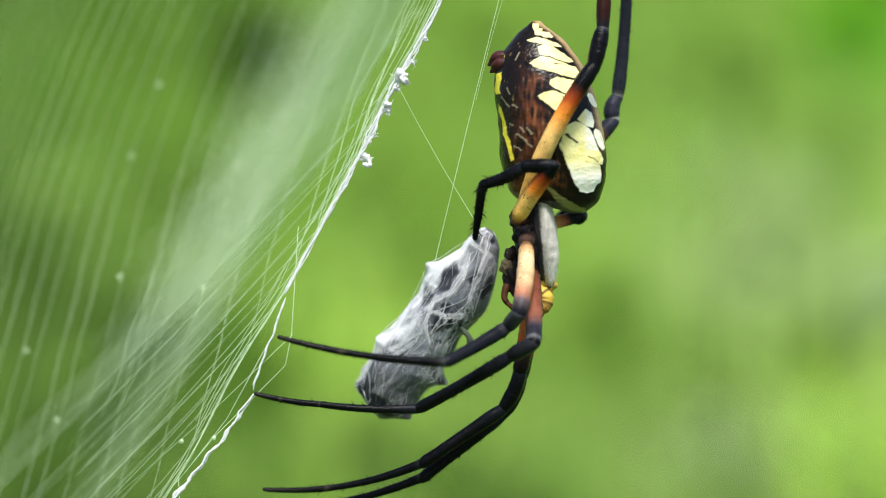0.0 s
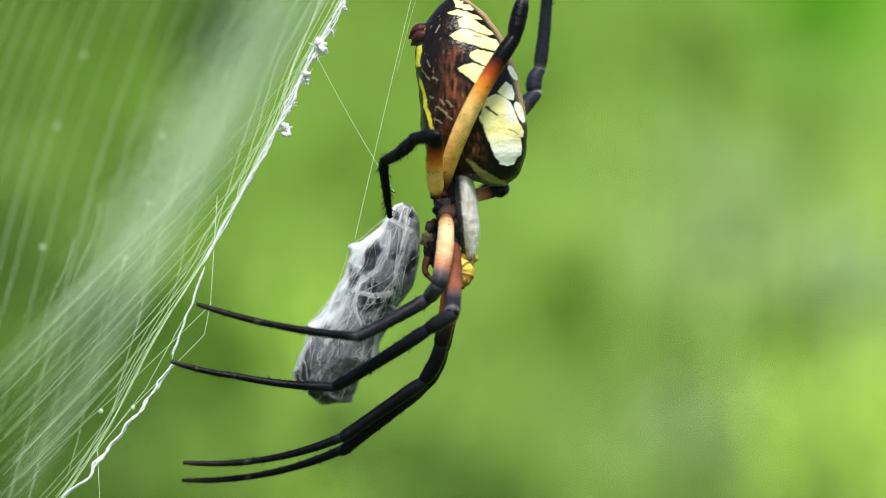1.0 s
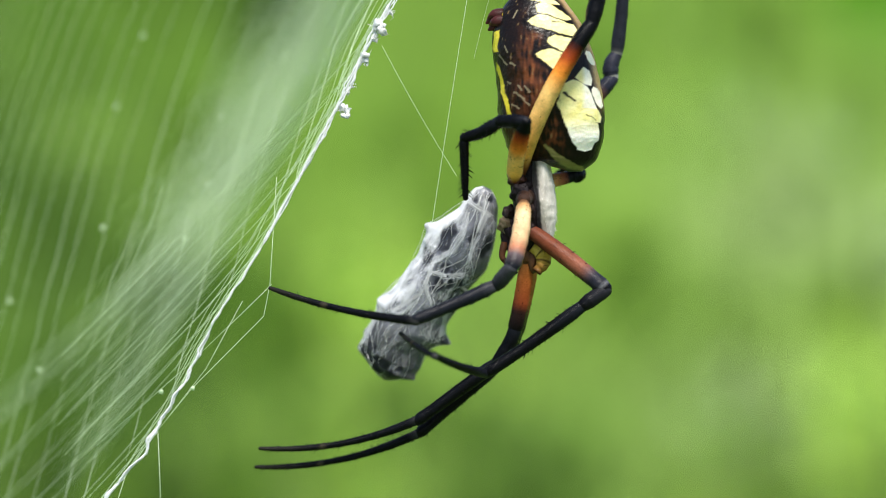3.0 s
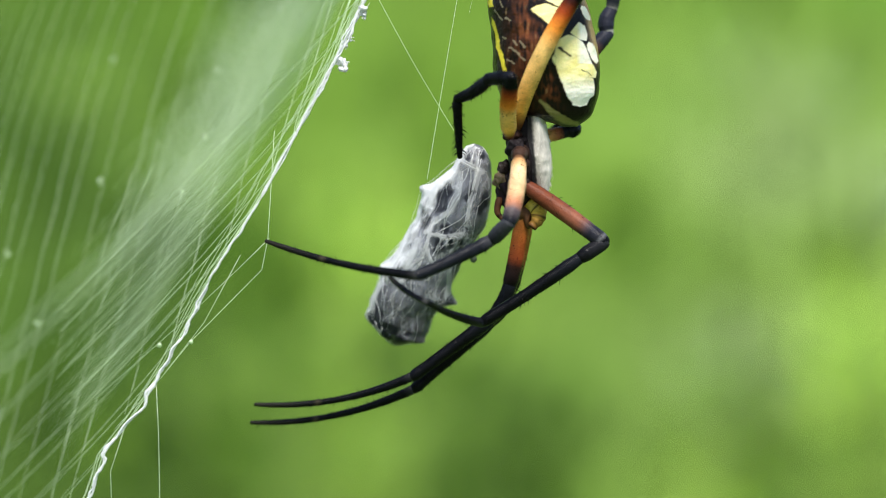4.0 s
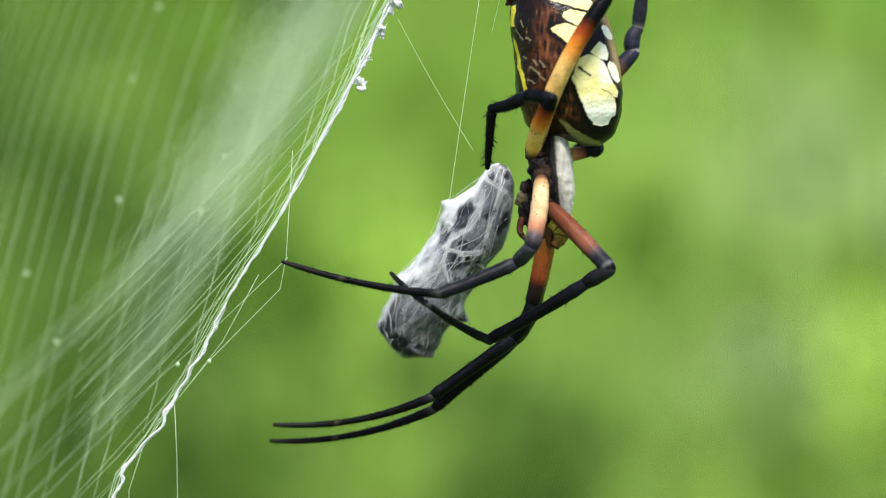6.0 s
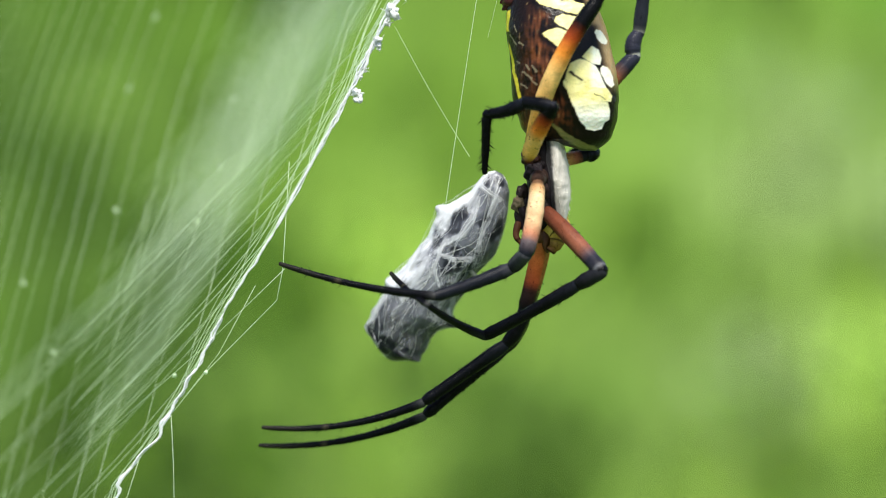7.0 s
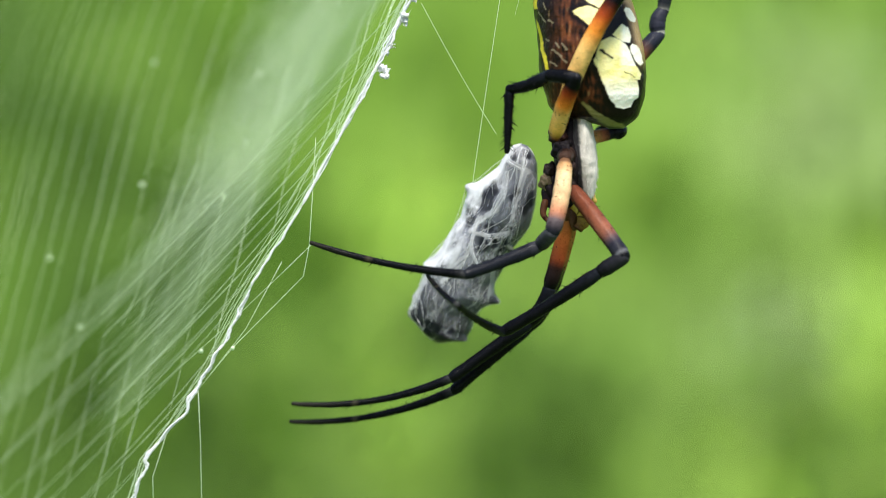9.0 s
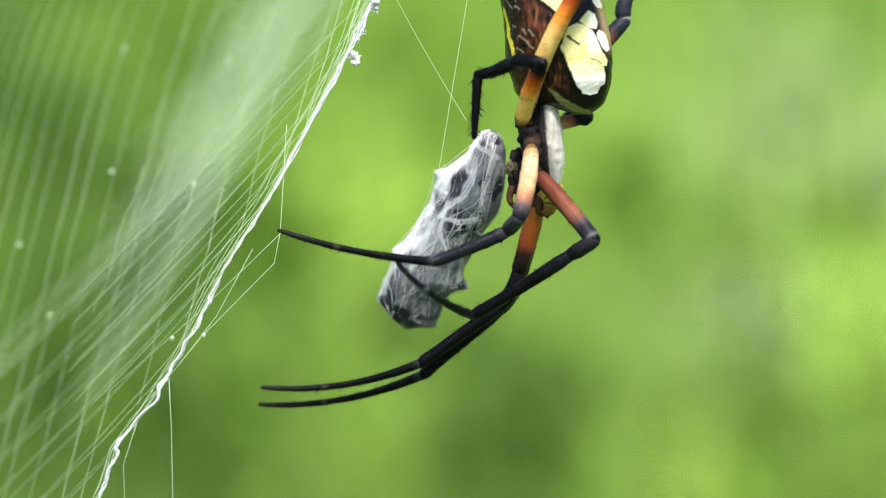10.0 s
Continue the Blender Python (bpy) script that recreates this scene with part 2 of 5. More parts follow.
def shrub(px, py, far, radius, tone, label, rnd, count=34, size=0.024):
    """A shrub whose leafy head shows at (px, py) of the view, far metres off, on a stem from the ground."""
    x, z = (px - 784) * far / 4033, 1.2 + (441 - py) * far / 4033
    y = far - 0.2
    top = tagged(new("shrub"), label, "shrub", "shrubs behind the web")
    top.location = (x, y, 0)
    stem = Build()
    for k in range(3):
        a = V(rnd.uniform(-0.03, 0.03), rnd.uniform(-0.03, 0.03), 0)
        b = V(rnd.uniform(-0.6, 0.6) * radius, rnd.uniform(-0.5, 0.5) * radius, z + rnd.uniform(-0.2, 0.4) * radius)
        pts = curve_points([a, a.lerp(b, 0.5) + V(rnd.uniform(-0.05, 0.05), 0.02, 0), b], 8)
        stem.tube(pts, np.linspace(0.004, 0.0015, 8), 6, (0.1, 0.17, 0.04))
    part("stem", stem.mesh("stem", BARK, 1.0), top)
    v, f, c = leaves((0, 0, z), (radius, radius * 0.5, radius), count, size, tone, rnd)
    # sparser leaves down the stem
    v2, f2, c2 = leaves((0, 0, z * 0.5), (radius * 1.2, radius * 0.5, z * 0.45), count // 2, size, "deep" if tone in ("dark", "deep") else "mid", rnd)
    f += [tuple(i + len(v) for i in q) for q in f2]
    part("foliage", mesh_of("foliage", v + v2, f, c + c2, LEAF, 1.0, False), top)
    return top


HEADS = [  # where the leafy heads show in the view, how far off, how large, and their green
    (1520, 50, 2.6, 0.07, "vivid"), (1330, 420, 2.5, 0.1, "grey"), (1180, 290, 2.7, 0.11, "bright"),
    (1540, 770, 2.5, 0.12, "yellow"), (1580, 540, 2.6, 0.07, "pale"), (1070, 560, 2.4, 0.06, "mid"),
    (1440, 630, 2.7, 0.05, "mid"), (905, 905, 2.6, 0.11, "dark"), (1300, 850, 2.8, 0.1, "pale"),
    (1230, 680, 2.9, 0.11, "bright"), (1020, 90, 2.7, 0.1, "mid"), (1290, 110, 2.8, 0.08, "mid"),
]
HEADS += [
    (720, 360, 2.8, 0.1, "mid"), (620, 620, 2.6, 0.08, "yellow"), (640, 800, 2.7, 0.1, "bright"),
    (440, 690, 2.4, 0.06, "deep"), (440, 60, 2.4, 0.07, "dark"), (40, 480, 2.5, 0.1, "dark"),
    (270, 620, 2.5, 0.08, "dark"), (150, 110, 2.7, 0.12, "deep"), (330, 330, 2.8, 0.09, "deep"),
    (850, 720, 2.9, 0.12, "bright"), (860, 100, 2.8, 0.09, "mid"), (1450, 250, 2.9, 0.1, "mid"),
]
HEADS += [
    (120, 780, 2.6, 0.12, "dark"), (1750, 380, 2.7, 0.14, "bright"), (1700, 940, 2.7, 0.14, "yellow"),
    (830, 1020, 2.7, 0.12, "dark"), (30, 1000, 2.7, 0.12, "dark"), (330, 980, 2.7, 0.12, "dark"), (1350, 1060, 2.7, 0.14, "yellow"), (1200, 950, 2.7, 0.1, "bright"), (540, 1070, 2.7, 0.1, "bright"),
    (-120, 300, 2.7, 0.12, "dark"), (700, -120, 2.8, 0.12, "mid"), (1250, -130, 2.8, 0.12, "mid"), (300, -150, 2.8, 0.12, "dark"), (1490, 960, 2.7, 0.12, "bright"), (590, 930, 2.7, 0.09, "yellow"), (40, -60, 2.7, 0.12, "dark"),
]


def shrubs():
    rnd = random.Random(7)
    words = {"dark": "leafy shrub in the meadow, shade painted in its dark green", "deep": "deep green leafy shrub in the meadow",
             "mid": "mid-green leafy shrub in the meadow", "bright": "shrub in the meadow, sunlight painted in its bright green",
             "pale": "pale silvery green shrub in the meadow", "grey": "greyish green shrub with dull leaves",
             "vivid": "vivid fresh green shrub in the meadow", "yellow": "shrub in the meadow, sunlight painted in its yellow-green"}
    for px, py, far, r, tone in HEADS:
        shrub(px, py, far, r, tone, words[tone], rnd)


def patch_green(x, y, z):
    """The bank's green at a place: each head tints a patch, its painted sun and shade included."""
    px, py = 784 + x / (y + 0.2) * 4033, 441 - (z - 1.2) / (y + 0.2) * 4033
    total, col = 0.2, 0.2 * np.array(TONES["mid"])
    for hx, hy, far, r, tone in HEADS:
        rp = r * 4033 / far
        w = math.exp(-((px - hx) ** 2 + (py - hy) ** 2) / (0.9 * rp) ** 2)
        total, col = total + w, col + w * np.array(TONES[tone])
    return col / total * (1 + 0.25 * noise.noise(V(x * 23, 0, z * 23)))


def bank_height(x, y):
    """A broad bank that rises behind the shrubs, flattens out and falls away at its ends."""
    u = (y - 2.95) / 0.85
    h = u if u < 2.3 else 2.3 + 0.5 * (1 - math.exp(-(u - 2.3) / 0.5))
    h *= 1 - min(1, max(0, (abs(x) - 4.5) / 2.5)) ** 2 * (3 - 2 * min(1, max(0, (abs(x) - 4.5) / 2.5)))
    h *= 1 - min(1, max(0, (y - 9) / 4)) ** 2 * (3 - 2 * min(1, max(0, (y - 9) / 4)))
    return h + (0.1 * noise.noise(V(x * 3, y * 3, 0)) + 0.03 * noise.noise(V(x * 15, y * 15, 0))) * min(1, max(0, h)) - 0.06


def bank():
    """A bank overgrown with leaves that closes the view behind the shrubs."""
    rnd = random.Random(3)
    core = Build()
    nx, ny = 190, 190
    rows, cols = [], []
    for j in range(ny + 1):
        row = []
        for i in range(nx + 1):
            a, b = 2 * i / nx - 1, j / ny
            x, y = 7.2 * (0.35 * a + 0.65 * a ** 3), 2.9 + 10.3 * (0.3 * b + 0.7 * b ** 2.5)
            row.append((x, y, bank_height(x, y)))
        rows.append(row)
        cols.append([tuple(patch_green(x, y, z)) for x, y, z in row])
    core.grid(rows, cols, False)
    tagged(new("meadow_bank", core.mesh("meadow_bank", BANK, 1.0)), "sloping bank overgrown with mid-green leaves", "bank", kind="structure")
    v, f, c = [], [], []
    for i in range(150):
        x, y = rnd.uniform(-3.5, 3.5), rnd.uniform(3.2, 5.6)
        a, b, k = leaves((x, y, bank_height(x, y) + 0.03), (0.3, 0.2, 0.06), 26, 0.03, rnd.choice(("mid", "bright", "bright")), rnd)
        f += [tuple(n + len(v) for n in q) for q in b]
        v += a
        c += k
    tagged(new("meadow_leaves", mesh_of("meadow_leaves", v, f, c, LEAF, 1.0, False)), "scattered green leaves on the sloping bank", "leaves", kind="stuff")


def ground():
    b = Build()
    n = 80
    rows, cols = [], []
    for j in range(n + 1):
        row = []
        for i in range(n + 1):
            x, y = ((i / n - 0.5) * 2), ((j / n - 0.5) * 2)
            x, y = 300 * x * abs(x) ** 1.5, 300 * y * abs(y) ** 1.5
            row.append((x, y, 0.05 * noise.noise(V(x * 0.7, y * 0.7, 0)) - 0.03))
        rows.append(row)
        cols.append([(0.08, 0.15, 0.03)] * (n + 1))
    b.grid(rows, cols, False)
    tagged(new("ground", b.mesh("ground", MEADOW, 1.0)), "grassy green meadow ground", "ground", kind="structure")


# ---- the spider ----
def seg_pose(a, b):
    """A limb piece's pose in the spider's space: at a, its x axis to b, y as near as can be to depth."""
    x = (Vector(b) - Vector(a)).normalized()
    z = x.cross(V(0, 1, 0)).normalized()
    y = z.cross(x)
    m = Matrix((x, y, z)).transposed().to_4x4()
    m.translation = Vector(a) * S
    return m


BLACK, GREYB = (0.003, 0.003, 0.0042), (0.010, 0.011, 0.016)
AMBER, PALE = (0.80, 0.43, 0.085), (0.80, 0.55, 0.31)


def limb(name, length, radii, shades, rnd, bend=0.0, bristles=0, speck=0, hair=8.0, bow=0.0):
    """One piece of a leg along +x: radii and shades are tables along it; bristles and dark dots on it."""
    b = Build()
    m = 40
    r0, r1 = float(lerp_table(radii, 0)[0]) / length, float(lerp_table(radii, 1)[0]) / length
    # round ends that reach a little past the joints, so that the pieces sit in one another
    ts = [-0.75 * r0, -0.68 * r0, -0.5 * r0, -0.22 * r0] + [i / (m - 9) for i in range(m - 8)] + [1 + 0.22 * r1, 1 + 0.5 * r1, 1 + 0.68 * r1, 1 + 0.75 * r1]
    cap = [0.15, 0.45, 0.76, 0.95] + [1] * (m - 8) + [0.95, 0.76, 0.45, 0.15]
    pts = [V(t * length, bow * 4 * t * (1 - t), bend * 4 * t * (1 - t)) for t in ts]
    rad = [float(lerp_table(radii, t)[0]) * k * (1 + 0.05 * noise.noise(V(t * 9, length, 0)) + 0.03 * noise.noise(V(t * 31, length, 4))) for t, k in zip(ts, cap)]
    b.tube(pts, rad, 16, paint=lambda q: lerp_table(shades, ts[round(q * (m - 1))]))
    # pigment dots
    dots = [(rnd.random(), rnd.uniform(0, 6.28), rnd.uniform(0.6, 1.2)) for _ in range(speck)]
    for t, a, r in dots:
        t = 0.08 + 0.75 * t
        R = float(lerp_table(radii, t)[0])
        b.blob((t * length, bow * 4 * t * (1 - t) + math.cos(a) * R * 0.97, bend * 4 * t * (1 - t) + math.sin(a) * R * 0.97), (r * 1.3, r, r), (0.07, 0.03, 0.012), 4)
    for i in range(bristles):
        t, a = rnd.uniform(0.04, 0.96), rnd.uniform(0, 6.28)
        R = float(lerp_table(radii, t)[0])
        o = V(t * length, bow * 4 * t * (1 - t) + math.cos(a) * R * 0.9, bend * 4 * t * (1 - t) + math.sin(a) * R * 0.9)
        d = (V(0.8, math.cos(a), math.sin(a))).normalized() * hair * rnd.uniform(0.5, 1.2)
        b.tube([o, o + d * 0.5, o + d], [0.75, 0.55, 0.2], 4, BLACK)
    for i in range(bristles * 4):
        t, a = rnd.uniform(0.02, 0.98), rnd.uniform(0, 6.28)
        R = float(lerp_table(radii, t)[0])
        o = V(t * length, bow * 4 * t * (1 - t) + math.cos(a) * R * 0.95, bend * 4 * t * (1 - t) + math.sin(a) * R * 0.95)
        d = (V(1.1, math.cos(a), math.sin(a))).normalized() * rnd.uniform(2.5, 5.5)
        b.tube([o, o + d], [0.4, 0.12], 3, BLACK)
    return b.mesh(name, SHELL)


def reach(a, b, length, side):
    """b moved in depth so that it lies length from a; side is the sign."""
    d = V(b[0] - a[0], 0, b[2] - a[2]).length
    dy = math.sqrt(max(length * length - d * d, 0.0))
    return V(b[0], a[1] + side * dy, b[2])


def make_leg(spider, joints, radii, shades, bends, label, rnd, bristles=(6, 0, 26, 30), speck=0, bow=0.0, hair=8.0):
    """A leg of four pieces: femur (the part itself), patella, tibia, metatarsus with the foot."""
    names = ("leg", "patella", "tibia", "foot", "toe")
    obs, base = [], None
    for i in range(len(joints) - 1):
        a, b = Vector(joints[i]), Vector(joints[i + 1])
        me = limb(names[i], (b - a).length, radii[i], shades[i], rnd, bends[i], bristles[i], speck if i == 0 else 0, hair, bow if i == 0 else 0.0)
        ob = part(names[i], me, spider if i == 0 else obs[0], label if i == 0 else "")
        m = seg_pose(a, b)
        if i == 0:
            base = m
            ob.matrix_basis = m
        else:
            ob.matrix_basis = base.inverted() @ m
        obs.append(ob)
    return obs


def leg_rows(obs, times, chains):
    """Key a leg: for each time the joints of its pieces in the spider's space."""
    rows = [[] for _ in obs]
    for t, j in zip(times, chains):
        base = seg_pose(j[0], j[1])
        rows[0].append((t, base))
        for i in range(1, len(obs)):
            rows[i].append((t, base.inverted() @ seg_pose(j[i], j[i + 1])))
    for ob, r in zip(obs, rows):
        walk(ob, r)


FEMUR_R = [(0, 11), (0.06, 13.5), (0.4, 15.5), (0.8, 14.5), (0.94, 14.5), (1, 12.5)]
PATELLA_R = [(0, 12.5), (0.3, 13.5), (0.75, 13.5), (0.9, 12), (1, 10.5)]
TIBIA_R = [(0, 10.5), (0.1, 12.5), (0.5, 11), (0.88, 10.5), (0.95, 11.2), (1, 9)]
FOOT_R = [(0, 8.5), (0.06, 8.2), (0.3, 6.8), (0.55, 5.6), (0.62, 5.9), (0.9, 4.8), (1, 3.6)]
DARK_S = [(0, *GREYB), (0.3, *BLACK), (1, *BLACK)]
KNEE_S = [(0, *BLACK), (0.85, *BLACK), (0.93, *GREYB), (1, 0.05, 0.05, 0.055)]
FOOT_S = [(0, 0.035, 0.035, 0.035), (0.05, *BLACK), (0.6, *BLACK), (0.62, 0.06, 0.05, 0.03), (0.64, *BLACK), (1, 0.02, 0.018, 0.014)]


def dist_to_strokes(x, z, strokes):
    """Signed distance from the points (x, z) to the nearest of the round-ended strokes (x0, z0, x1, z1, r0, r1)."""
    best = np.full(x.shape, 1e9)
    for x0, z0, x1, z1, r0, r1 in strokes:
        dx, dz = x1 - x0, z1 - z0
        t = np.clip(((x - x0) * dx + (z - z0) * dz) / (dx * dx + dz * dz + 1e-9), 0, 1)
        best = np.minimum(best, np.hypot(x - x0 - t * dx, z - z0 - t * dz) - (r0 + (r1 - r0) * t))
    return best


def value_noise(p, scale):
    return np.array([noise.noise(Vector((q[0] * scale[0], q[1] * scale[1], q[2] * scale[2]))) for q in p])


def outline_distance(x, z, corners):
    """Signed distance from the points (x, z) to the outline of a spot given by its corners, negative inside."""
    best, inside = np.full(x.shape, 1e9), np.zeros(x.shape, bool)
    for (x0, z0), (x1, z1) in zip(corners, corners[1:] + corners[:1]):
        dx, dz = x1 - x0, z1 - z0
        t = np.clip(((x - x0) * dx + (z - z0) * dz) / (dx * dx + dz * dz + 1e-9), 0, 1)
        best = np.minimum(best, np.hypot(x - x0 - t * dx, z - z0 - t * dz))
        cross = ((z0 > z) != (z1 > z)) & (x < x0 + dx * (z - z0) / (dz if dz else 1e-9))
        inside ^= cross
    return np.where(inside, -best, best)


# corners (x, z) of the cream spots down the back, from the tail to the saddle
SPOTS = []
SPOTS.append([(16, 384), (26, 384), (27, 379), (17, 378)])
SPOTS.append([(18, 376), (33, 376), (32, 372), (20, 371)])
SPOTS.append([(20, 371), (45, 368), (51, 362), (48, 359), (33, 361), (20, 365)])
SPOTS.append([(6, 354), (22, 359), (40, 355), (57, 348), (65, 343), (50, 344), (32, 348), (13, 351)])
SPOTS.append([(25, 341), (35, 346), (50, 342), (66, 332), (82, 321), (85, 316), (72, 315), (58, 320), (38, 326), (26, 328)])
SPOTS.append([(10, 311), (18, 318), (28, 323), (38, 322), (57, 316), (77, 309), (90, 306), (95, 297), (88, 287), (77, 289), (57, 294), (38, 299), (23, 304)])
SPOTS.append([(46, 282), (57, 287), (72, 284), (90, 279), (86, 266), (76, 257), (63, 262), (51, 267), (44, 275)])
SPOTS.append([(24, 254), (34, 260), (47, 262), (62, 257), (77, 253), (86, 238), (74, 225), (58, 224), (47, 234), (37, 243), (28, 248)])
SPOTS.append([(92, 213), (106, 231), (116, 224), (121, 212), (120, 201), (108, 203), (96, 209)])
SPOTS.append([(113, 261), (121, 256), (128, 243), (127, 237), (121, 238), (115, 248), (111, 256)])
SPOTS.append([(125, 198), (131, 195), (139, 178), (142, 166), (137, 160), (129, 170), (124, 183), (122, 193)])
SPOTS.append([(73, 202), (88, 208), (100, 205), (112, 198), (120, 187), (123, 172), (132, 158), (138, 146), (136, 136), (122, 138), (110, 145), (91, 155), (71, 165), (64, 175), (67, 187)])
SPOTS.append([(62, 173), (71, 165), (91, 154), (115, 142), (132, 134), (135, 120), (134, 106), (126, 100), (122, 90), (110, 86), (98, 90), (88, 103), (79, 123), (73, 137), (67, 155), (59, 168)])
# dark dashes in the saddle, yellow stripe of the belly, olive fold in front, pale flecks on the flank
BARS = [(72, 187, 91, 172, 2.2, 1.2), (112, 150, 130, 140, 0.9, 0.3), (52, 312, 72, 309, 1.0, 0.3)]
BELLY = [[(-39, 326), (-33, 329), (-36, 316), (-41, 310), (-44, 314)], [(-49, 296), (-39, 298), (-40, 284), (-43, 269), (-41, 260), (-49, 260), (-52, 269), (-49, 284)],
         [(-45, 242), (-40, 235), (-35, 220), (-31, 201), (-30, 188), (-24, 176), (-22, 162), (-17, 144), (-23, 141), (-27, 157), (-32, 176), (-37, 191), (-38, 211), (-44, 230)]]
OLIVE = [(40, 96, 58, 78, 2.5, 6), (58, 78, 83, 62, 6, 6), (83, 62, 108, 55, 6, 3)]
FLECKS = [(-40, 254, -26, 237, 0.5, 0.9), (-20, 240, -13, 234, 0.9, 0.7), (-25, 206, -21, 204, 1.4, 1.4), (-8, 200, -1, 192, 0.6, 1.5), (-14, 188, 4, 176, 1.3, 1.1),
          (0, 178, 12, 165, 0.8, 1.0), (4, 199, 12, 188, 0.7, 1.4), (-18, 168, -6, 160, 0.6, 1.0), (-10, 330, -16, 318, 0.8, 0.6), (-30, 270, -26, 258, 0.5, 0.5)]


def abdomen(spider, rnd):
    # height, front edge, back edge, half depth
    prof = [(51, 84, 106, 8), (57, 66, 116, 28), (64, 36, 126, 42), (71, -4, 133, 54), (89, -24, 139, 64), (109, -29, 145, 73), (139, -40, 147, 80), (164, -42, 147, 84), (189, -42, 143, 86),
            (229, -46, 134, 84), (264, -52, 125, 79), (289, -52, 116, 73), (309, -48, 107, 66), (324, -42, 98, 60), (339, -34, 87, 52), (354, -22, 75, 42), (369, -11, 59, 29), (381, 4, 40, 16), (391, 19, 27, 4)]
    m, n = 320, 280
    rings = []
    for i in range(m):
        h = 51 + 340 * i / (m - 1)
        # a smooth profile through the table
        x0, x1, dy = lerp_table(prof, h)
        w = 3 + 7 * min(1, max(0, (h - 60) / 60))
        lo, hi = lerp_table(prof, max(51, h - w)), lerp_table(prof, min(391, h + w))
        x0, x1, dy = (0.5 * x0 + 0.25 * lo[0] + 0.25 * hi[0], 0.5 * x1 + 0.25 * lo[1] + 0.25 * hi[1], 0.5 * dy + 0.25 * lo[2] + 0.25 * hi[2])
        ring = []
        for j in range(n):
            a = 2 * math.pi * j / n
            ca, sa = math.cos(a), math.sin(a)
            x = (x0 + x1) / 2 + (x1 - x0) / 2 * ca
            y = dy * math.copysign(abs(sa) ** 0.9, sa)
            k = 1.2 * noise.noise(V(x * 0.045, y * 0.045, h * 0.06)) + 0.5 * noise.noise(V(x * 0.2, y * 0.2, h * 0.2))
            ring.append((x + ca * k, y + sa * k, h))
        rings.append(ring)
    p = np.array([q for r in rings for q in r])
    x, z = p[:, 0].copy(), p[:, 2].copy()
    n1 = value_noise(p, (0.055, 0.055, 0.055))
    n2 = value_noise(p, (0.2, 0.2, 0.05))
    n3 = value_noise(p + 31.0, (0.14, 0.14, 0.14))
    wx, wz = x + 1.5 * n1 + 0.6 * n3, z + 1.3 * n3 + 1.2 * n1
    d = np.minimum.reduce([outline_distance(wx, wz, q) for q in SPOTS]) - 0.8
    d = np.maximum(d, -dist_to_strokes(wx, wz, BARS))
    dark = np.array((0.008, 0.005, 0.0045))
    brown = np.array((0.20, 0.062, 0.022))
    tan = np.array((0.30, 0.2, 0.09))
    cream, lemon, white = np.array((0.95, 0.87, 0.42)), np.array((0.92, 0.78, 0.18)), np.array((0.97, 0.95, 0.84))
    col = np.tile(dark, (len(p), 1))

    def lay(mask, c):
        k = np.clip(mask, 0, 1)[:, None]
        col[:] = col * (1 - k) + np.asarray(c) * k

    # russet flank with streaks along the body
    lay(np.exp(-(((x - 17 - 0.12 * (z - 215)) / 26) ** 2 + ((z - 225) / 85) ** 2)) * np.clip(0.55 + 1.1 * n2 + 0.6 * n1, 0, 1), brown)
    lay(np.exp(-(((x + 14) / 26) ** 2 + ((z - 84) / 34) ** 2)) * np.clip(0.7 + 0.8 * n2, 0, 1), brown * 0.8)
    lay(np.exp(-(((x - 55) / 22) ** 2 + ((z - 130) / 40) ** 2)) * np.clip(0.25 + 1.3 * n2, 0, 0.8), brown)
    lay(np.clip((n2 - 0.46) * 5, 0, 0.5) * (x < 60), tan * 0.8)
    # tan rim along the back
    edge = lerp_table([(r[0], r[2]) for r in prof], z)[0] - x
    lay(np.clip(1.6 - edge / 13, 0, 0.95) * np.clip((z - 150) / 40, 0, 1), tan * 1.5)
    # olive fold under the front end, yellow belly stripe, cream spots of the back
    lay(np.clip(0.5 - dist_to_strokes(wx, wz, OLIVE) / 3, 0, 1), (0.26, 0.24, 0.09))
    lay(np.clip(0.5 - np.minimum.reduce([outline_distance(x + n3, z, q) for q in BELLY]) / 1.6, 0, 1) * (p[:, 1] < 0), (0.85, 0.70, 0.05))
    lay(np.clip(1.2 - np.abs(d - 4) / 9 * (1 + 0.6 * (edge < 16)), 0, 0.95) * np.clip((edge - 4) / 14, 0.0, 1), dark * 0.5)
    shade = (np.clip((z - 112) / 30, 0, 1) * (1 - 0.8 * np.clip((x - 102) / 8, 0, 1) * (z > 160)))[:, None]
    spot = white * (1 - shade) + cream * shade
    spot = spot * (1 - 0.5 * np.clip(n1 + 0.35, 0, 1)[:, None]) + lemon * 0.5 * np.clip(n1 + 0.35, 0, 1)[:, None] * shade + white * 0.5 * np.clip(n1 + 0.35, 0, 1)[:, None] * (1 - shade)
    k = np.clip(0.5 - d / 1.6, 0, 1)[:, None]
    col[:] = col * (1 - k) + spot * k
    # rows of pale flecks down the flank
    fl = dist_to_strokes(wx, wz, FLECKS)
    lay(np.clip(0.6 - fl / 1.4, 0, 0.38), (0.55, 0.47, 0.3))
    b = Build()
    b.grid(rings, [[tuple(c) for c in col[i * n:(i + 1) * n]] for i in range(m)])
    sac = part("abdomen", b.mesh("abdomen", SKIN), spider, "glossy black-brown abdomen with cream yellow spots")
    # spinnerets at the tail side of the belly
    s = Build()
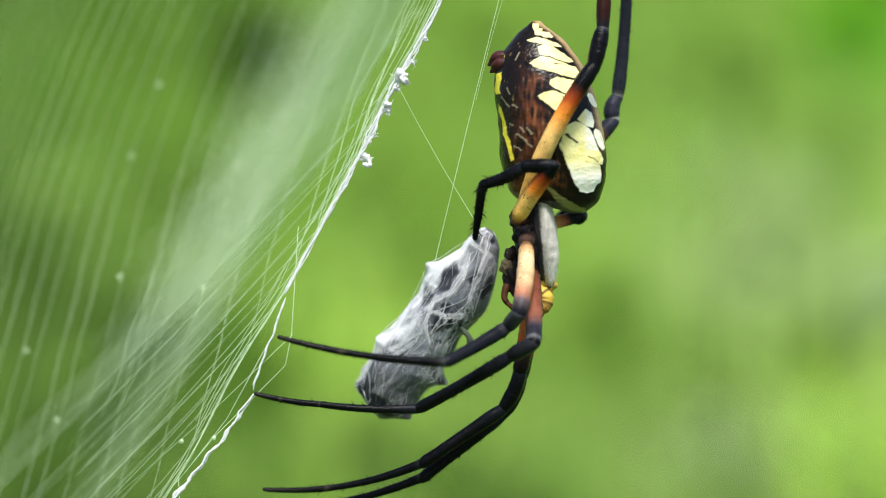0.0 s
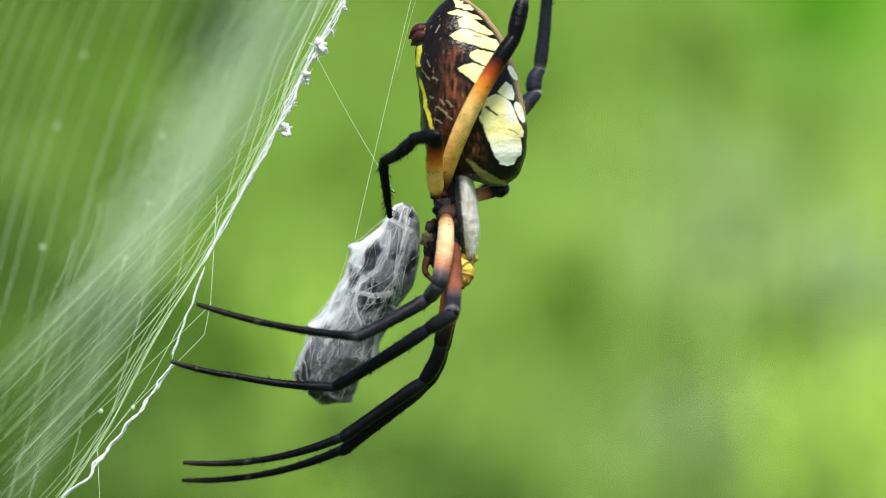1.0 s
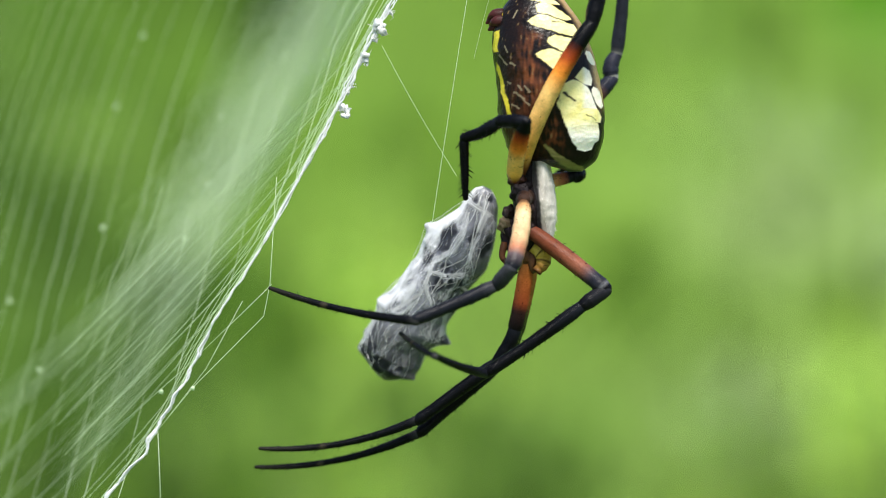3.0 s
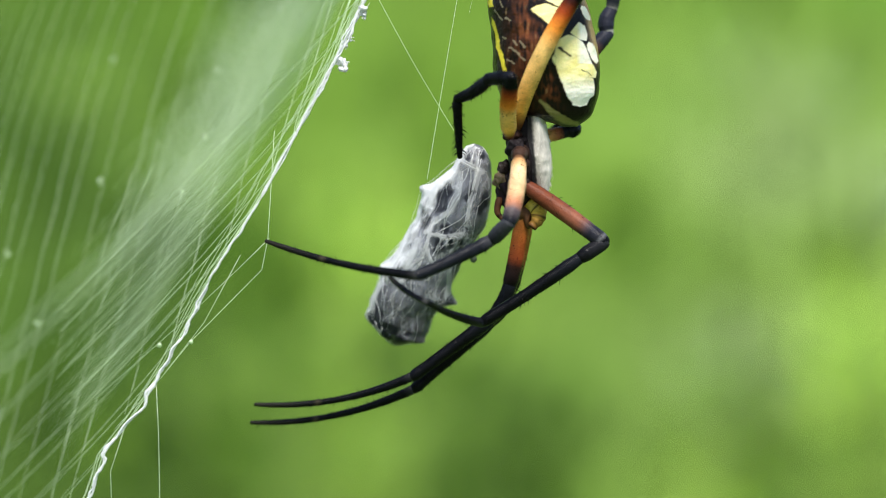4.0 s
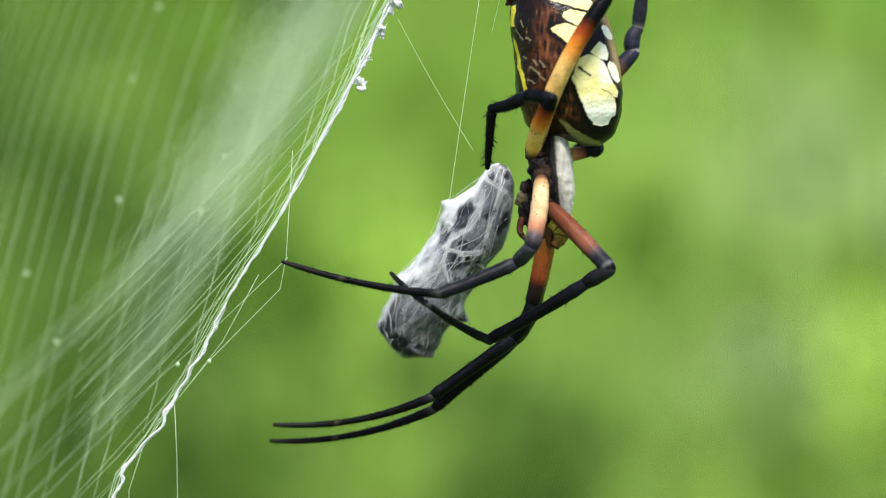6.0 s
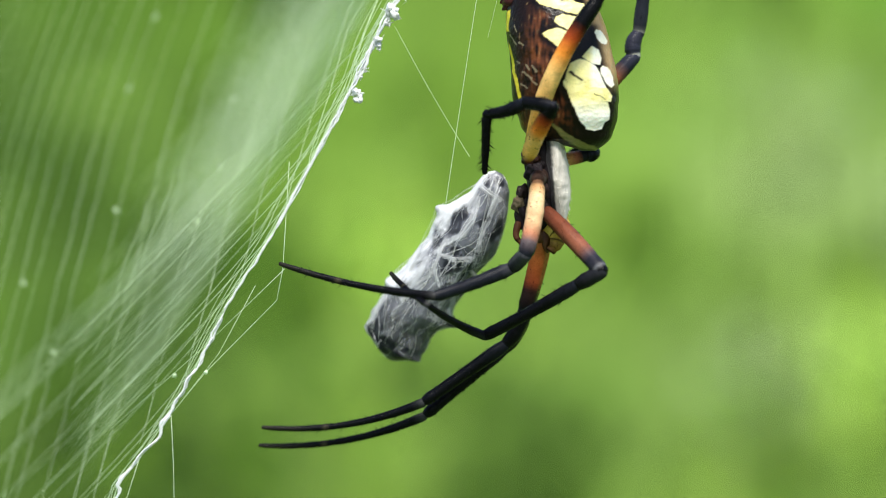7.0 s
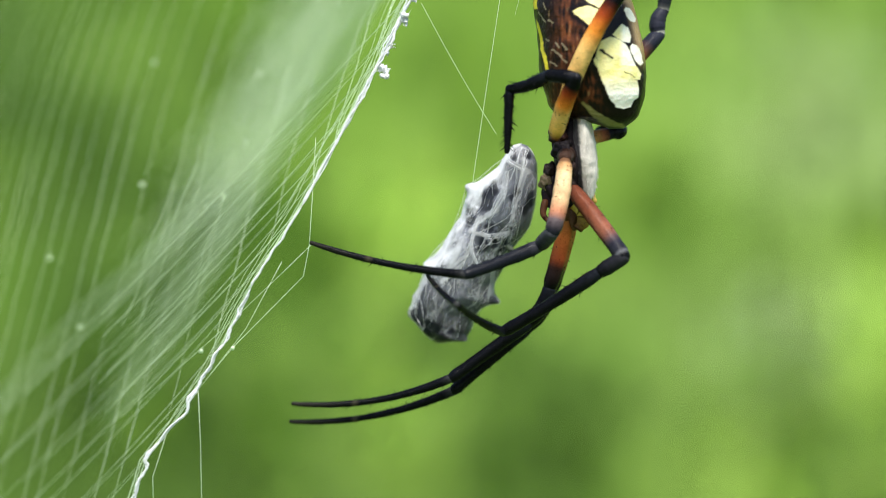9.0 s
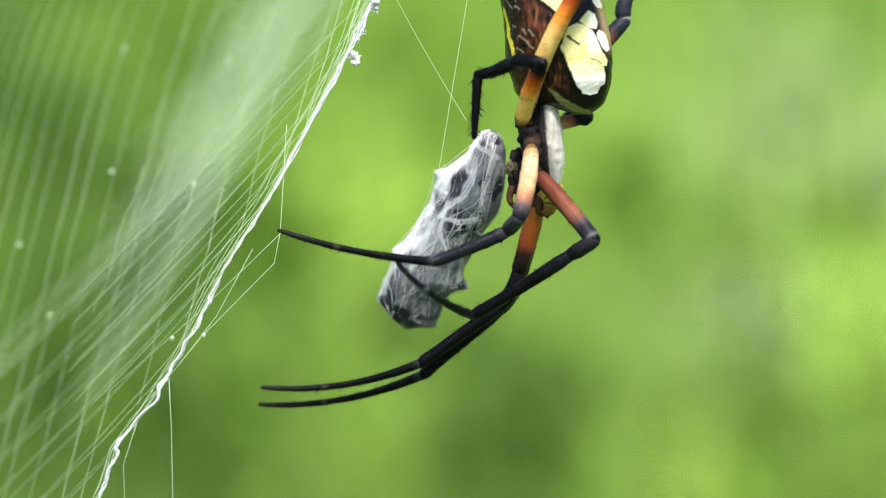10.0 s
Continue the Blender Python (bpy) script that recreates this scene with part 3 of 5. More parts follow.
    for dx, dy, dz, r in ((-49, -14, 326, 10), (-52, -4, 318, 11), (-49, 10, 322, 10), (-48, -8, 306, 10), (-46, -22, 314, 8)):
        e = V(dx - 11, dy * 0.6, dz - 6)
        s.tube(curve_points([V(-32, dy, dz), V(dx, dy, dz), e], 9), [12, 12, 11.5, 11, 9.5, 7.5, 5.5, 3.5, 1.5], 12,
               paint=lambda t: (0.03 + 0.08 * t, 0.014 + 0.012 * t, 0.012 + 0.016 * t))
    part("spinnerets", s.mesh("spinnerets", SHELL), sac, "reddish brown spinnerets")
    return sac


def shield(t):
    """Middle, half width and half depth of the carapace, t of the way from the waist to the eyes."""
    w = math.sqrt(max(1e-4, 1 - (2 * t - 1) ** 4 * 0.985))
    return 29 + 17 * t, (24 - 3 * t - 9 * max(0, t - 0.7) / 0.3) * w * (0.62 + 0.38 * min(1, t / 0.4)), (44 if t < 0.55 else 44 - 40 * (t - 0.55)) * w


def front_body(spider, rnd):
    # carapace: a long low shield, silver-haired on top, dark at its side
    rings, cols = [], []
    m, n = 70, 72
    for i in range(m):
        t = i / (m - 1)
        h = 100 - 184 * t
        cx, rx, ry = shield(t)
        ring, col = [], []
        for j in range(n):
            a = 2 * math.pi * j / n
            p = V(cx + rx * math.cos(a), ry * math.sin(a), h)
            k = 1.2 * noise.noise(p * 0.09)
            p += V(math.cos(a) * k, math.sin(a) * k, 0)
            ring.append(tuple(p))
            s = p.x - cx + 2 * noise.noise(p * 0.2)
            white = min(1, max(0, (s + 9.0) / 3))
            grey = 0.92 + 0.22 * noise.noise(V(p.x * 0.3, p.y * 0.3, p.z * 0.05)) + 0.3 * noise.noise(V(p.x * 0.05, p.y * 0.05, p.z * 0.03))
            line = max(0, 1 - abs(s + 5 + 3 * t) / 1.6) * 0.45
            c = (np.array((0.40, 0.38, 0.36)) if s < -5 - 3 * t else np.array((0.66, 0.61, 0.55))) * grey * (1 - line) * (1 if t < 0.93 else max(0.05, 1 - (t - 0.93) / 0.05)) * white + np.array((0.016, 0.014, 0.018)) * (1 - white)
            col.append(tuple(c))
        rings.append(ring)
        cols.append(col)
    b = Build()
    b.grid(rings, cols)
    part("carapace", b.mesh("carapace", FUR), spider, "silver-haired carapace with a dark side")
    hair = Build()
    for _ in range(260):
        t, a = rnd.uniform(0.06, 0.97), rnd.uniform(-1.7, 0.9)
        h = 100 - 184 * t
        cx, rx, ry = shield(t)
        o = V(cx + rx * math.cos(a), ry * math.sin(a), h)
        d = (V(math.cos(a), math.sin(a), rnd.uniform(-2.2, -0.8))).normalized() * rnd.uniform(3, 7)
        hair.tube([o, o + d], [0.4, 0.12], 4, (0.62, 0.6, 0.54))
    part("hair", hair.mesh("hair", FUR), spider, "short silvery hairs")
    # sternum, hips and jaws in dark lumps
    for i, (x, y, z, rx, ry, rz) in enumerate(((12, 0, 0, 24, 34, 70), (14, 0, 62, 16, 22, 22), (-8, -30, 40, 17, 13, 15), (-2, -38, 14, 17, 14, 16), (6, -34, -18, 18, 14, 20),
                                               (10, -28, -52, 16, 14, 18), (-4, 30, 38, 16, 13, 15), (0, 38, 8, 16, 14, 16), (8, 32, -46, 16, 14, 18), (2, -6, 22, 18, 30, 20))):
        c = (0.035, 0.014, 0.01) if i in (1, 2, 6) else (0.026, 0.015, 0.013) if i % 3 else (0.016, 0.012, 0.014)
        hip = Build()
        hip.blob((x, y, z), (rx, ry * 1.1, rz * 1.1), c, 22, 0.35, i * 3.1)
        bristle = Build()
        hair = [V(x + rx * 0.6 * math.cos(k * 2.4), y - ry * 0.55, z + rz * 0.6 * math.sin(k * 2.4)) for k in range(7 if i in (2, 3, 4, 5) else 0)]
        for k, q in enumerate(hair):
            bristle.tube([q, q + (q - V(x, y, z)).normalized() * (13 + 3 * (k % 3))], [0.6, 0.15], 4, (0.02, 0.015, 0.012))
        name = "sternum" if i == 0 else "waist" if i == 1 else "lip" if i == 9 else "hip"
        lump = part(name, hip.mesh(name, HIP), spider, "dark brown " + name)
        if hair:
            part("hair", bristle.mesh("hair", HIP), lump, "sparse black hairs")
    for i, (x, y, z, rx, ry, rz, c) in enumerate(((-14, -10, -60, 19, 13, 30, (0.02, 0.012, 0.016)), (-14, 12, -60, 19, 13, 30, (0.02, 0.012, 0.016)),
                                                  (-22, -16, -44, 8, 5, 12, (0.05, 0.035, 0.03)), (-22, -8, -24, 11, 11, 15, (0.03, 0.02, 0.016)), (-30, -16, -42, 11, 10, 13, (0.17, 0.125, 0.075)))):
        jaw = Build()
        jaw.blob((x, y, z), (rx, ry, rz), c, 18, 0.5, i * 2.3)
        name = "jaw" if i < 2 else "mouthpart"
        part(name, jaw.mesh(name, SHELL), spider, "dark %s at the prey" % name)
    # feelers: a thin dark one at the prey, stubby yellow ones with dark rings under the head
    f = Build()
    f.tube(curve_points([V(-30, -22, -74), V(-34, -28, -98), V(-24, -32, -112), V(-8, -34, -128)], 22), [5, 6] + [6.5 - 0.2 * i for i in range(20)], 12,
           paint=lambda t: np.array((0.07, 0.027, 0.012)) * (0.3 if 0.46 < t < 0.56 or t > 0.9 else 1.0))
    part("feeler", f.mesh("feeler", SHELL), spider, "thin brown feeler at the prey")
    ringed = [(0, 0.60, 0.41, 0.06), (0.2, 0.72, 0.52, 0.10), (0.26, 0.06, 0.03, 0.012), (0.31, 0.68, 0.47, 0.07), (0.52, 0.60, 0.39, 0.06), (0.57, 0.05, 0.025, 0.01), (0.62, 0.4, 0.24, 0.05), (0.85, 0.26, 0.13, 0.03), (1, 0.05, 0.02, 0.012)]
    for pts, rad in (([(22, -12, -82), (38, -18, -96), (37, -22, -112), (26, -24, -126)], 14), ([(26, 14, -80), (40, 12, -94), (38, 10, -112), (20, 8, -122)], 10)):
        f = Build()
        f.tube(curve_points([V(*q) for q in pts], 40), [rad * (0.55 + 0.45 * math.sin(math.pi * min(0.94, 0.12 + i / 42)) + 0.04 * math.sin(i * 0.9)) for i in range(40)], 16,
               paint=lambda t: lerp_table(ringed, t))
        for k in range(10):
            q = curve_points([V(*q) for q in pts], 40)[4 + 3 * k]
            q = V(*q) + V(0, -rad * 0.7, 0)
            f.tube([q, q + V(rnd.uniform(-3, 12), -5, rnd.uniform(-9, 3))], [0.5, 0.15], 4, (0.03, 0.02, 0.015))
        part("palp", f.mesh("palp", SHELL), spider, "stubby yellow feeler with dark rings")
    coxa = Build()
    coxa.tube(curve_points([V(6, -26, 4), V(4, -56, 3), V(2, -90, 0)], 12), [17, 18, 17, 15, 14, 14, 15, 15, 14, 13, 12, 10], 14,
              paint=lambda t: (0.03 + 0.03 * t, 0.018 + 0.012 * t, 0.014 + 0.006 * t))
    part("hip", coxa.mesh("hip", HIP), spider, "dark brown hip")
    yoke = Build()
    yoke.blob((44, 2, -74), (15, 14, 17), (0.5, 0.34, 0.07), 18, 0.5, 1.3)
    part("trochanter", yoke.mesh("trochanter", SHELL), spider, "glossy yellow-brown leg base")
    knot = Build()
    knot.blob((18, -6, -100), (14, 13, 25), (0.11, 0.05, 0.022), 18, 0.6, 3.3)
    part("mouthpart", knot.mesh("mouthpart", SHELL), spider)


# joints of the legs in the spider's space
BRACE_BASE = V(-14, -74, 38)
BRACE = [  # seconds, knee, wrist and foot
    (0.0, (49, 131), (-74, 99), (-86, 6)), (0.2, (30, 134), (-80, 98), (-88, 6)), (0.5, (0, 134), (-94, 98), (-90, 4)), (1.0, (-15, 136), (-108, 91), (-96, -3)),
    (1.5, (-14, 137), (-104, 95), (-98, 0)), (2.0, (-2, 138), (-104, 103), (-100, 6)), (2.5, (10, 134), (-100, 112), (-98, 6)), (4.0, (-12, 134), (-105, 98), (-100, -2)),
    (4.5, (-8, 135), (-105, 98), (-100, -2)), (5.0, (-5, 135), (-104, 100), (-98, 0)), (5.2, (39, 131), (-82, 112), (-90, 10)), (5.5, (39, 132), (-79, 115), (-90, 12)),
    (5.7, (18, 134), (-84, 116), (-92, 12)), (6.8, (28, 126), (-86, 113), (-90, 12)), (7.5, (19, 129), (-87, 119), (-88, 17)), (8.0, (14, 136), (-92, 122), (-94, 16)),
    (9.0, (20, 138), (-94, 119), (-98, 9)), (10.0, (19, 140), (-91, 120), (-97, 9)),
]


def brace_chain(k, j, e):
    a = BRACE_BASE
    b = reach(a, (k[0], 0, k[1]), 130, -1)
    c = reach(b, (j[0], 0, j[1]), 134, 1)
    p = b.lerp(c, 0.42) + V(0, 0, 12)
    d = reach(c, (e[0], 0, e[1]), 108, 1)
    return [a, b, p, c, d]


SWING_BASE = V(14, -30, -52)


def swing_chain(knee, joint, tip):
    a = SWING_BASE
    b = reach(a, (knee[0], 0, knee[1]), 174, -1)
    c = reach(b, (joint[0], 0, joint[1]), 252, 1)
    m = (joint[0] + 0.6 * (tip[0] - joint[0]), 0, joint[1] + 0.6 * (tip[1] - joint[1]) - 9)
    d = reach(c, m, 174, -1)
    d = deep(m[0], m[2], d.y)
    e = reach(d, (tip[0], 0, tip[1]), 117, 1)
    e = deep(tip[0], tip[1], e.y)
    return [a, b, b.lerp(c, 0.2), c, d, e]


SWING = [
    (0.0, (12, -172), (-186, -291), (-474, -266)), (0.5, (12, -172), (-186, -289), (-472, -262)), (1.0, (11, -170), (-192, -299), (-480, -257)),
    (1.5, (12, -172), (-190, -296), (-478, -262)), (1.9, (15, -172), (-190, -296), (-480, -262)), (2.0, (57, -162), (-128, -318), (-410, -300)),
    (2.1, (76, -160), (-122, -316), (-386, -292)), (2.2, (96, -160), (-112, -308), (-318, -246)), (2.3, (116, -166), (-88, -298), (-242, -210)),
    (2.5, (137, -161), (-76, -297), (-228, -216)), (4.0, (150, -150), (-62, -290), (-222, -212)), (4.5, (158, -147), (-50, -292), (-218, -212)),
    (5.0, (152, -148), (-58, -292), (-222, -210)), (5.5, (128, -164), (-84, -292), (-258, -178)), (7.0, (111, -156), (-89, -274), (-255, -162)),
    (7.5, (116, -153), (-92, -270), (-254, -150)), (8.0, (104, -166), (-106, -288), (-246, -168)), (8.5, (102, -168), (-105, -297), (-240, -190)),
    (9.0, (102, -169), (-104, -303), (-238, -203)), (9.5, (105, -167), (-101, -301), (-234, -203)), (10.0, (109, -164), (-98, -298), (-232, -204)),
]


def front_chain(base, depth, *q):
    return [V(*base)] + [V(x, y, z) for (x, z), y in zip(q, depth)]


FRONT = {  # seconds and joints of the front pair
    "front": [(t, front_chain((16, 0, -74), (12, 16, 20, 60), *q)) for t, *q in (
        (0.0, (-6, -234), (-36, -297), (-175, -391), (-460, -443)), (1.0, (-6, -234), (-38, -297), (-177, -393), (-460, -443)), (1.5, (-6, -236), (-38, -300), (-178, -398), (-462, -453)),
        (2.5, (-10, -230), (-44, -290), (-182, -389), (-468, -446)), (4.0, (-11, -230), (-44, -291), (-181, -392), (-467, -448)), (4.5, (-11, -229), (-44, -290), (-181, -389), (-466, -444)), (5.5, (-11, -230), (-44, -290), (-186, -390), (-474, -445)), (7.0, (-18, -234), (-52, -294), (-200, -398), (-489, -447)),
        (7.5, (-24, -236), (-56, -292), (-204, -393), (-494, -437)), (8.0, (-24, -235), (-56, -293), (-200, -397), (-488, -452)), (9.0, (-22, -235), (-55, -292), (-196, -394), (-480, -445)), (10.0, (-18, -232), (-50, -290), (-190, -391), (-469, -439)))],
    "far_front": [(t, front_chain((22, 26, -74), (44, 46, 50, 80), *q)) for t, *q in (
        (0.0, (-4, -247), (-37, -310), (-173, -418), (-474, -478)), (1.0, (-4, -247), (-39, -310), (-173, -416), (-466, -477)), (1.5, (-4, -247), (-39, -311), (-175, -424), (-468, -489)),
        (2.5, (-9, -239), (-45, -298), (-183, -417), (-477, -481)), (4.0, (-9, -239), (-45, -299), (-182, -419), (-475, -483)), (4.5, (-9, -239), (-45, -298), (-182, -417), (-474, -478)), (5.5, (-9, -239), (-45, -298), (-185, -417), (-482, -478)), (7.0, (-18, -245), (-53, -302), (-199, -426), (-496, -482)),
        (7.5, (-22, -245), (-56, -299), (-203, -422), (-501, -472)), (8.0, (-22, -244), (-57, -301), (-199, -422), (-496, -487)), (9.0, (-20, -244), (-55, -301), (-193, -420), (-490, -481)), (10.0, (-16, -241), (-51, -299), (-188, -416), (-478, -473)))],
}


TURN = [(0.0, 0), (5.0, 0), (5.5, -1.5), (5.8, -2.0), (6.7, -9), (7.5, -9), (8.0, -7), (8.5, -6.5), (9.0, -5.5), (10.0, -5)]   # seconds, turn of the abdomen


def spider_thing():
    rnd = random.Random(11)
    sp = tagged(new("spider"), "black and yellow garden spider hanging head down, holding its prey", "spider")
    sp.location = HUB
    sac = abdomen(sp, rnd)
    front_body(sp, rnd)
    amber = [(0, 0.06, 0.03, 0.015), (0.08, 0.2, 0.07, 0.02), (0.16, *AMBER), (0.55, 0.88, 0.55, 0.18), (0.68, 0.76, 0.25, 0.03), (0.77, 0.36, 0.06, 0.012), (0.85, *BLACK), (1, *BLACK)]
    ember = [(0, 0.16, 0.05, 0.02), (0.1, *AMBER), (0.38, 0.88, 0.53, 0.15), (0.56, 0.74, 0.22, 0.025), (0.74, 0.34, 0.055, 0.012), (0.86, *BLACK), (1, *BLACK)]
    pale = [(0, 0.16, 0.08, 0.04), (0.05, 0.55, 0.3, 0.12), (0.2, *PALE), (0.55, 0.72, 0.45, 0.24), (0.72, 0.5, 0.2, 0.11), (0.84, 0.1, 0.075, 0.08), (1, *GREYB)]
    rust = [(0, 0.12, 0.034, 0.018), (0.3, 0.16, 0.045, 0.022), (0.68, 0.24, 0.085, 0.05), (0.78, 0.07, 0.045, 0.05), (0.84, 0.022, 0.022, 0.034), (0.95, 0.018, 0.018, 0.024), (0.97, 0.12, 0.12, 0.13), (1, *BLACK)]
    red = [(0, 0.5, 0.3, 0.06), (0.2, 0.36, 0.13, 0.03), (0.45, 0.42, 0.11, 0.025), (0.68, 0.30, 0.06, 0.02), (0.78, 0.03, 0.014, 0.012), (1, *BLACK)]
    legs = {}
    # hind leg over the flank, reaching up
    fem = [V(-4, -26, 46), V(118, -108, 303)]
    legs["hind"] = make_leg(sp, [fem[0], fem[1], V(134, -98, 369), V(168, -60, 640), V(150, 0, 900)],
                            (FEMUR_R, [(0, 12), (0.3, 15), (0.8, 14), (1, 11)], TIBIA_R, FOOT_R), (amber, KNEE_S, [(0, *GREYB), (0.08, 0.022, 0.006, 0.004), (0.3, 0.035, 0.009, 0.005), (1, *BLACK)], FOOT_S), (14, 0, 6, 0),
                            "amber and black hind leg with dark dots", rnd, (10, 0, 30, 20), 26, -36)
    legs["far_hind"] = make_leg(sp, [V(10, 40, 44), V(166, 92, 220), V(174, 96, 263), V(191, 92, 470), V(190, 60, 820)],
             (FEMUR_R, [(0, 12), (0.25, 15), (0.7, 14), (1, 11)], TIBIA_R, FOOT_R), ([(0, *AMBER), (0.72, 0.4, 0.12, 0.04), (0.84, 0.10, 0.05, 0.04), (0.9, 0.02, 0.022, 0.035), (1, 0.03, 0.032, 0.05)], [(0, 0.30, 0.30, 0.27), (0.07, 0.28, 0.28, 0.26), (0.1, 0.02, 0.022, 0.035), (1, 0.03, 0.03, 0.045)], [(0, 0.30, 0.29, 0.26), (0.02, 0.25, 0.25, 0.24), (0.035, 0.02, 0.022, 0.03), (1, *GREYB)], FOOT_S),
             (0, 6, -3, 0), "blue-black hind leg behind the abdomen", rnd, (4, 0, 16, 10), 8)
    # short third legs: one braces the prey, one is tucked behind the body
    legs["brace"] = make_leg(sp, brace_chain(*BRACE[0][1:]),
                             ([(0, 10), (0.1, 14), (0.5, 15), (0.85, 14), (1, 10)], [(0, 9), (0.4, 13), (1, 11)], [(0, 10), (0.2, 11.5), (0.7, 10), (1, 8)], [(0, 7), (0.1, 8.5), (0.6, 7), (1, 4.5)]),
                             (ember, DARK_S, DARK_S, [(0, *GREYB), (0.1, *BLACK), (1, *BLACK)]), (4, 0, 4, 0), "short amber and black leg braced on the prey", rnd, (14, 0, 46, 54), 16, hair=11.5)
    make_leg(sp, [V(22, 44, 34), V(96, 62, 45), V(108, 70, 45), V(96, 120, 70), V(60, 160, 40)],
             ([(0, 9), (0.4, 12.5), (1, 11)], PATELLA_R, TIBIA_R, FOOT_R), ([(0, *AMBER), (0.45, 0.66, 0.33, 0.12), (0.68, 0.42, 0.13, 0.07), (0.84, *GREYB), (1, *BLACK)], DARK_S, DARK_S, FOOT_S),
             (-3, 0, 0, 0), "short orange leg tucked behind the body", rnd, (10, 0, 6, 6), 8)
    # second legs reach to the web
    legs["reach"] = make_leg(sp, REACH[0][1], (FEMUR_R, PATELLA_R, TIBIA_R, FOOT_R), (pale, [(0, 0.05, 0.05, 0.06), (1, *GREYB)], [(0, 0.05, 0.05, 0.06), (0.2, *GREYB), (1, *GREYB)], FOOT_S), (4, 0, 2, 9),
                             "pale orange and grey leg reaching to the web", rnd, (20, 0, 40, 36), 24)
    legs["swing"] = make_leg(sp, swing_chain(*SWING[0][1:]), (FEMUR_R, PATELLA_R, TIBIA_R, [(0, 8.5), (0.1, 8.2), (0.5, 6.8), (1, 5.6)], [(0, 5.6), (0.8, 4.7), (1, 3.4)]), (rust, [(0, 0.02, 0.02, 0.025), (1, *BLACK)], DARK_S, DARK_S, FOOT_S), (2, 0, 2, 4, 3),
                             "rusty and black leg that lets go of the web", rnd, (20, 0, 44, 22, 14), 20)
    # the front pair reach down side by side
    for key, words in (("front", "red-brown and black front leg"), ("far_front", "red-brown and black front leg beside its twin")):
        legs[key] = make_leg(sp, FRONT[key][6][1], (FEMUR_R, PATELLA_R, TIBIA_R, FOOT_R), (red, DARK_S, DARK_S, FOOT_S), (3, 4, 0, 18), words, rnd, (14, 0, 44, 36), 18)
    return sp, sac, legs


REACH_BASE = V(2, -88, -7)


def reach_chain(knee, pat, joint, tip):
    a = REACH_BASE
    b = reach(a, (knee[0], 0, knee[1]), 128, -1)
    c = reach(b, (pat[0], 0, pat[1]), 52, 1)
    d = reach(c, (joint[0], 0, joint[1]), 152, -1)
    e = reach(d, (tip[0], 0, tip[1]), 294, 1)
    return [a, b, c, d, e]


REACH = [(t, reach_chain(*q)) for t, *q in (
    (0.0, (-12, -121), (-30, -146), (-138, -203), (-423, -163)), (1.0, (-12, -121), (-28, -144), (-148, -207), (-427, -155)),
    (1.8, (-12, -121), (-28, -144), (-148, -207), (-429, -155)), (2.5, (-20, -115), (-46, -148), (-182, -204), (-443, -153)),
    (4.5, (-14, -113), (-44, -144), (-166, -202), (-435, -149)), (5.5, (-14, -119), (-40, -148), (-170, -202), (-445, -151)),
    (7.5, (-20, -127), (-42, -152), (-172, -196), (-445, -146)), (10.0, (-20, -125), (-40, -150), (-164, -198), (-437, -150)))]


# ---- the wrapped prey ----
PREY_R = [  # down the axis: middle, half width, half depth
    (0, 4, 8, 8), (8, 6, 20, 18), (20, 10, 28, 25), (50, 15, 38, 33), (78, 9, 51, 42), (95, 6, 57, 46), (122, 3, 62, 49), (150, 3, 57, 50), (180, -4, 53, 50), (210, -7, 56, 52),
    (235, -14, 61, 53), (250, -14, 66, 54), (266, -10, 66, 54), (284, -18, 58, 53), (303, -22, 55, 51), (325, -21, 56, 50), (343, -22, 50, 44), (355, -20, 33, 30), (365, -14, 15, 14), (370, -12, 4, 4)]


def prey_surface(s, a):
    """The point of the bundle at s down its axis and the angle a round it."""
    cx, rx, ry = lerp_table(PREY_R, s)
    ca, sa = math.cos(a), math.sin(a)
    k = 1.01 + 0.11 * noise.noise(V(ca * 1.3, sa * 1.3, s * 0.013)) - 0.07 * abs(noise.noise(V(ca * 2.6, sa * 2.6 + 4, s * 0.014))) + 0.02 * noise.noise(V(ca * 4, sa * 4, s * 0.05)) + 0.006 * noise.noise(V(ca * 9, sa * 9, s * 0.15))
    # corners where legs and wings push the silk out
    for s0, a0, r, h in ((99, math.pi, 9, 0.26), (60, 5.0, 40, -0.08), (225, 4.9, 40, -0.06), (248, math.pi * 1.02, 12, 0.09), (264, 0.0, 9, 0.2), (352, 5.2, 14, 0.2), (336, 3.4, 10, 0.16), (345, 5.9, 10, 0.24), (310, 3.1, 8, 0.08), (160, 5.0, 26, 0.08), (356, 4.3, 8, 0.25)):
        da = (a - a0 + math.pi) % (2 * math.pi) - math.pi
        k += h * math.exp(-((s - s0) / r) ** 2 - (da / 0.28) ** 2)
    return V(cx + rx * ca * k, ry * sa * k, -s * 1.09)


BANDS = [(-6, 48, 2, 82, 3, 3), (2, 82, -3, 110, 3, 3), (-3, 110, -24, 139, 3, 2), (-24, 139, -29, 159, 2, 1), (-22, 157, 2, 152, 0.5, 0.5), (2, 152, 34, 135, 0.5, 0), (-24, 139, -18, 179, 1, 1),
         (-18, 179, 2, 203, 1, 0), (-16, 28, 25, 34, 2, 2), (10, 10, 20, 60, 1.5, 1), (20, 30, 30, 110, 1, 0.5), (-60, 235, -35, 175, 2, 1), (-50, 245, -20, 200, 2, 1), (-40, 255, -22, 215, 1, 1), (-72, 255, -72, 320, 2, 2), (32, 200, 46, 255, 2, 2)]


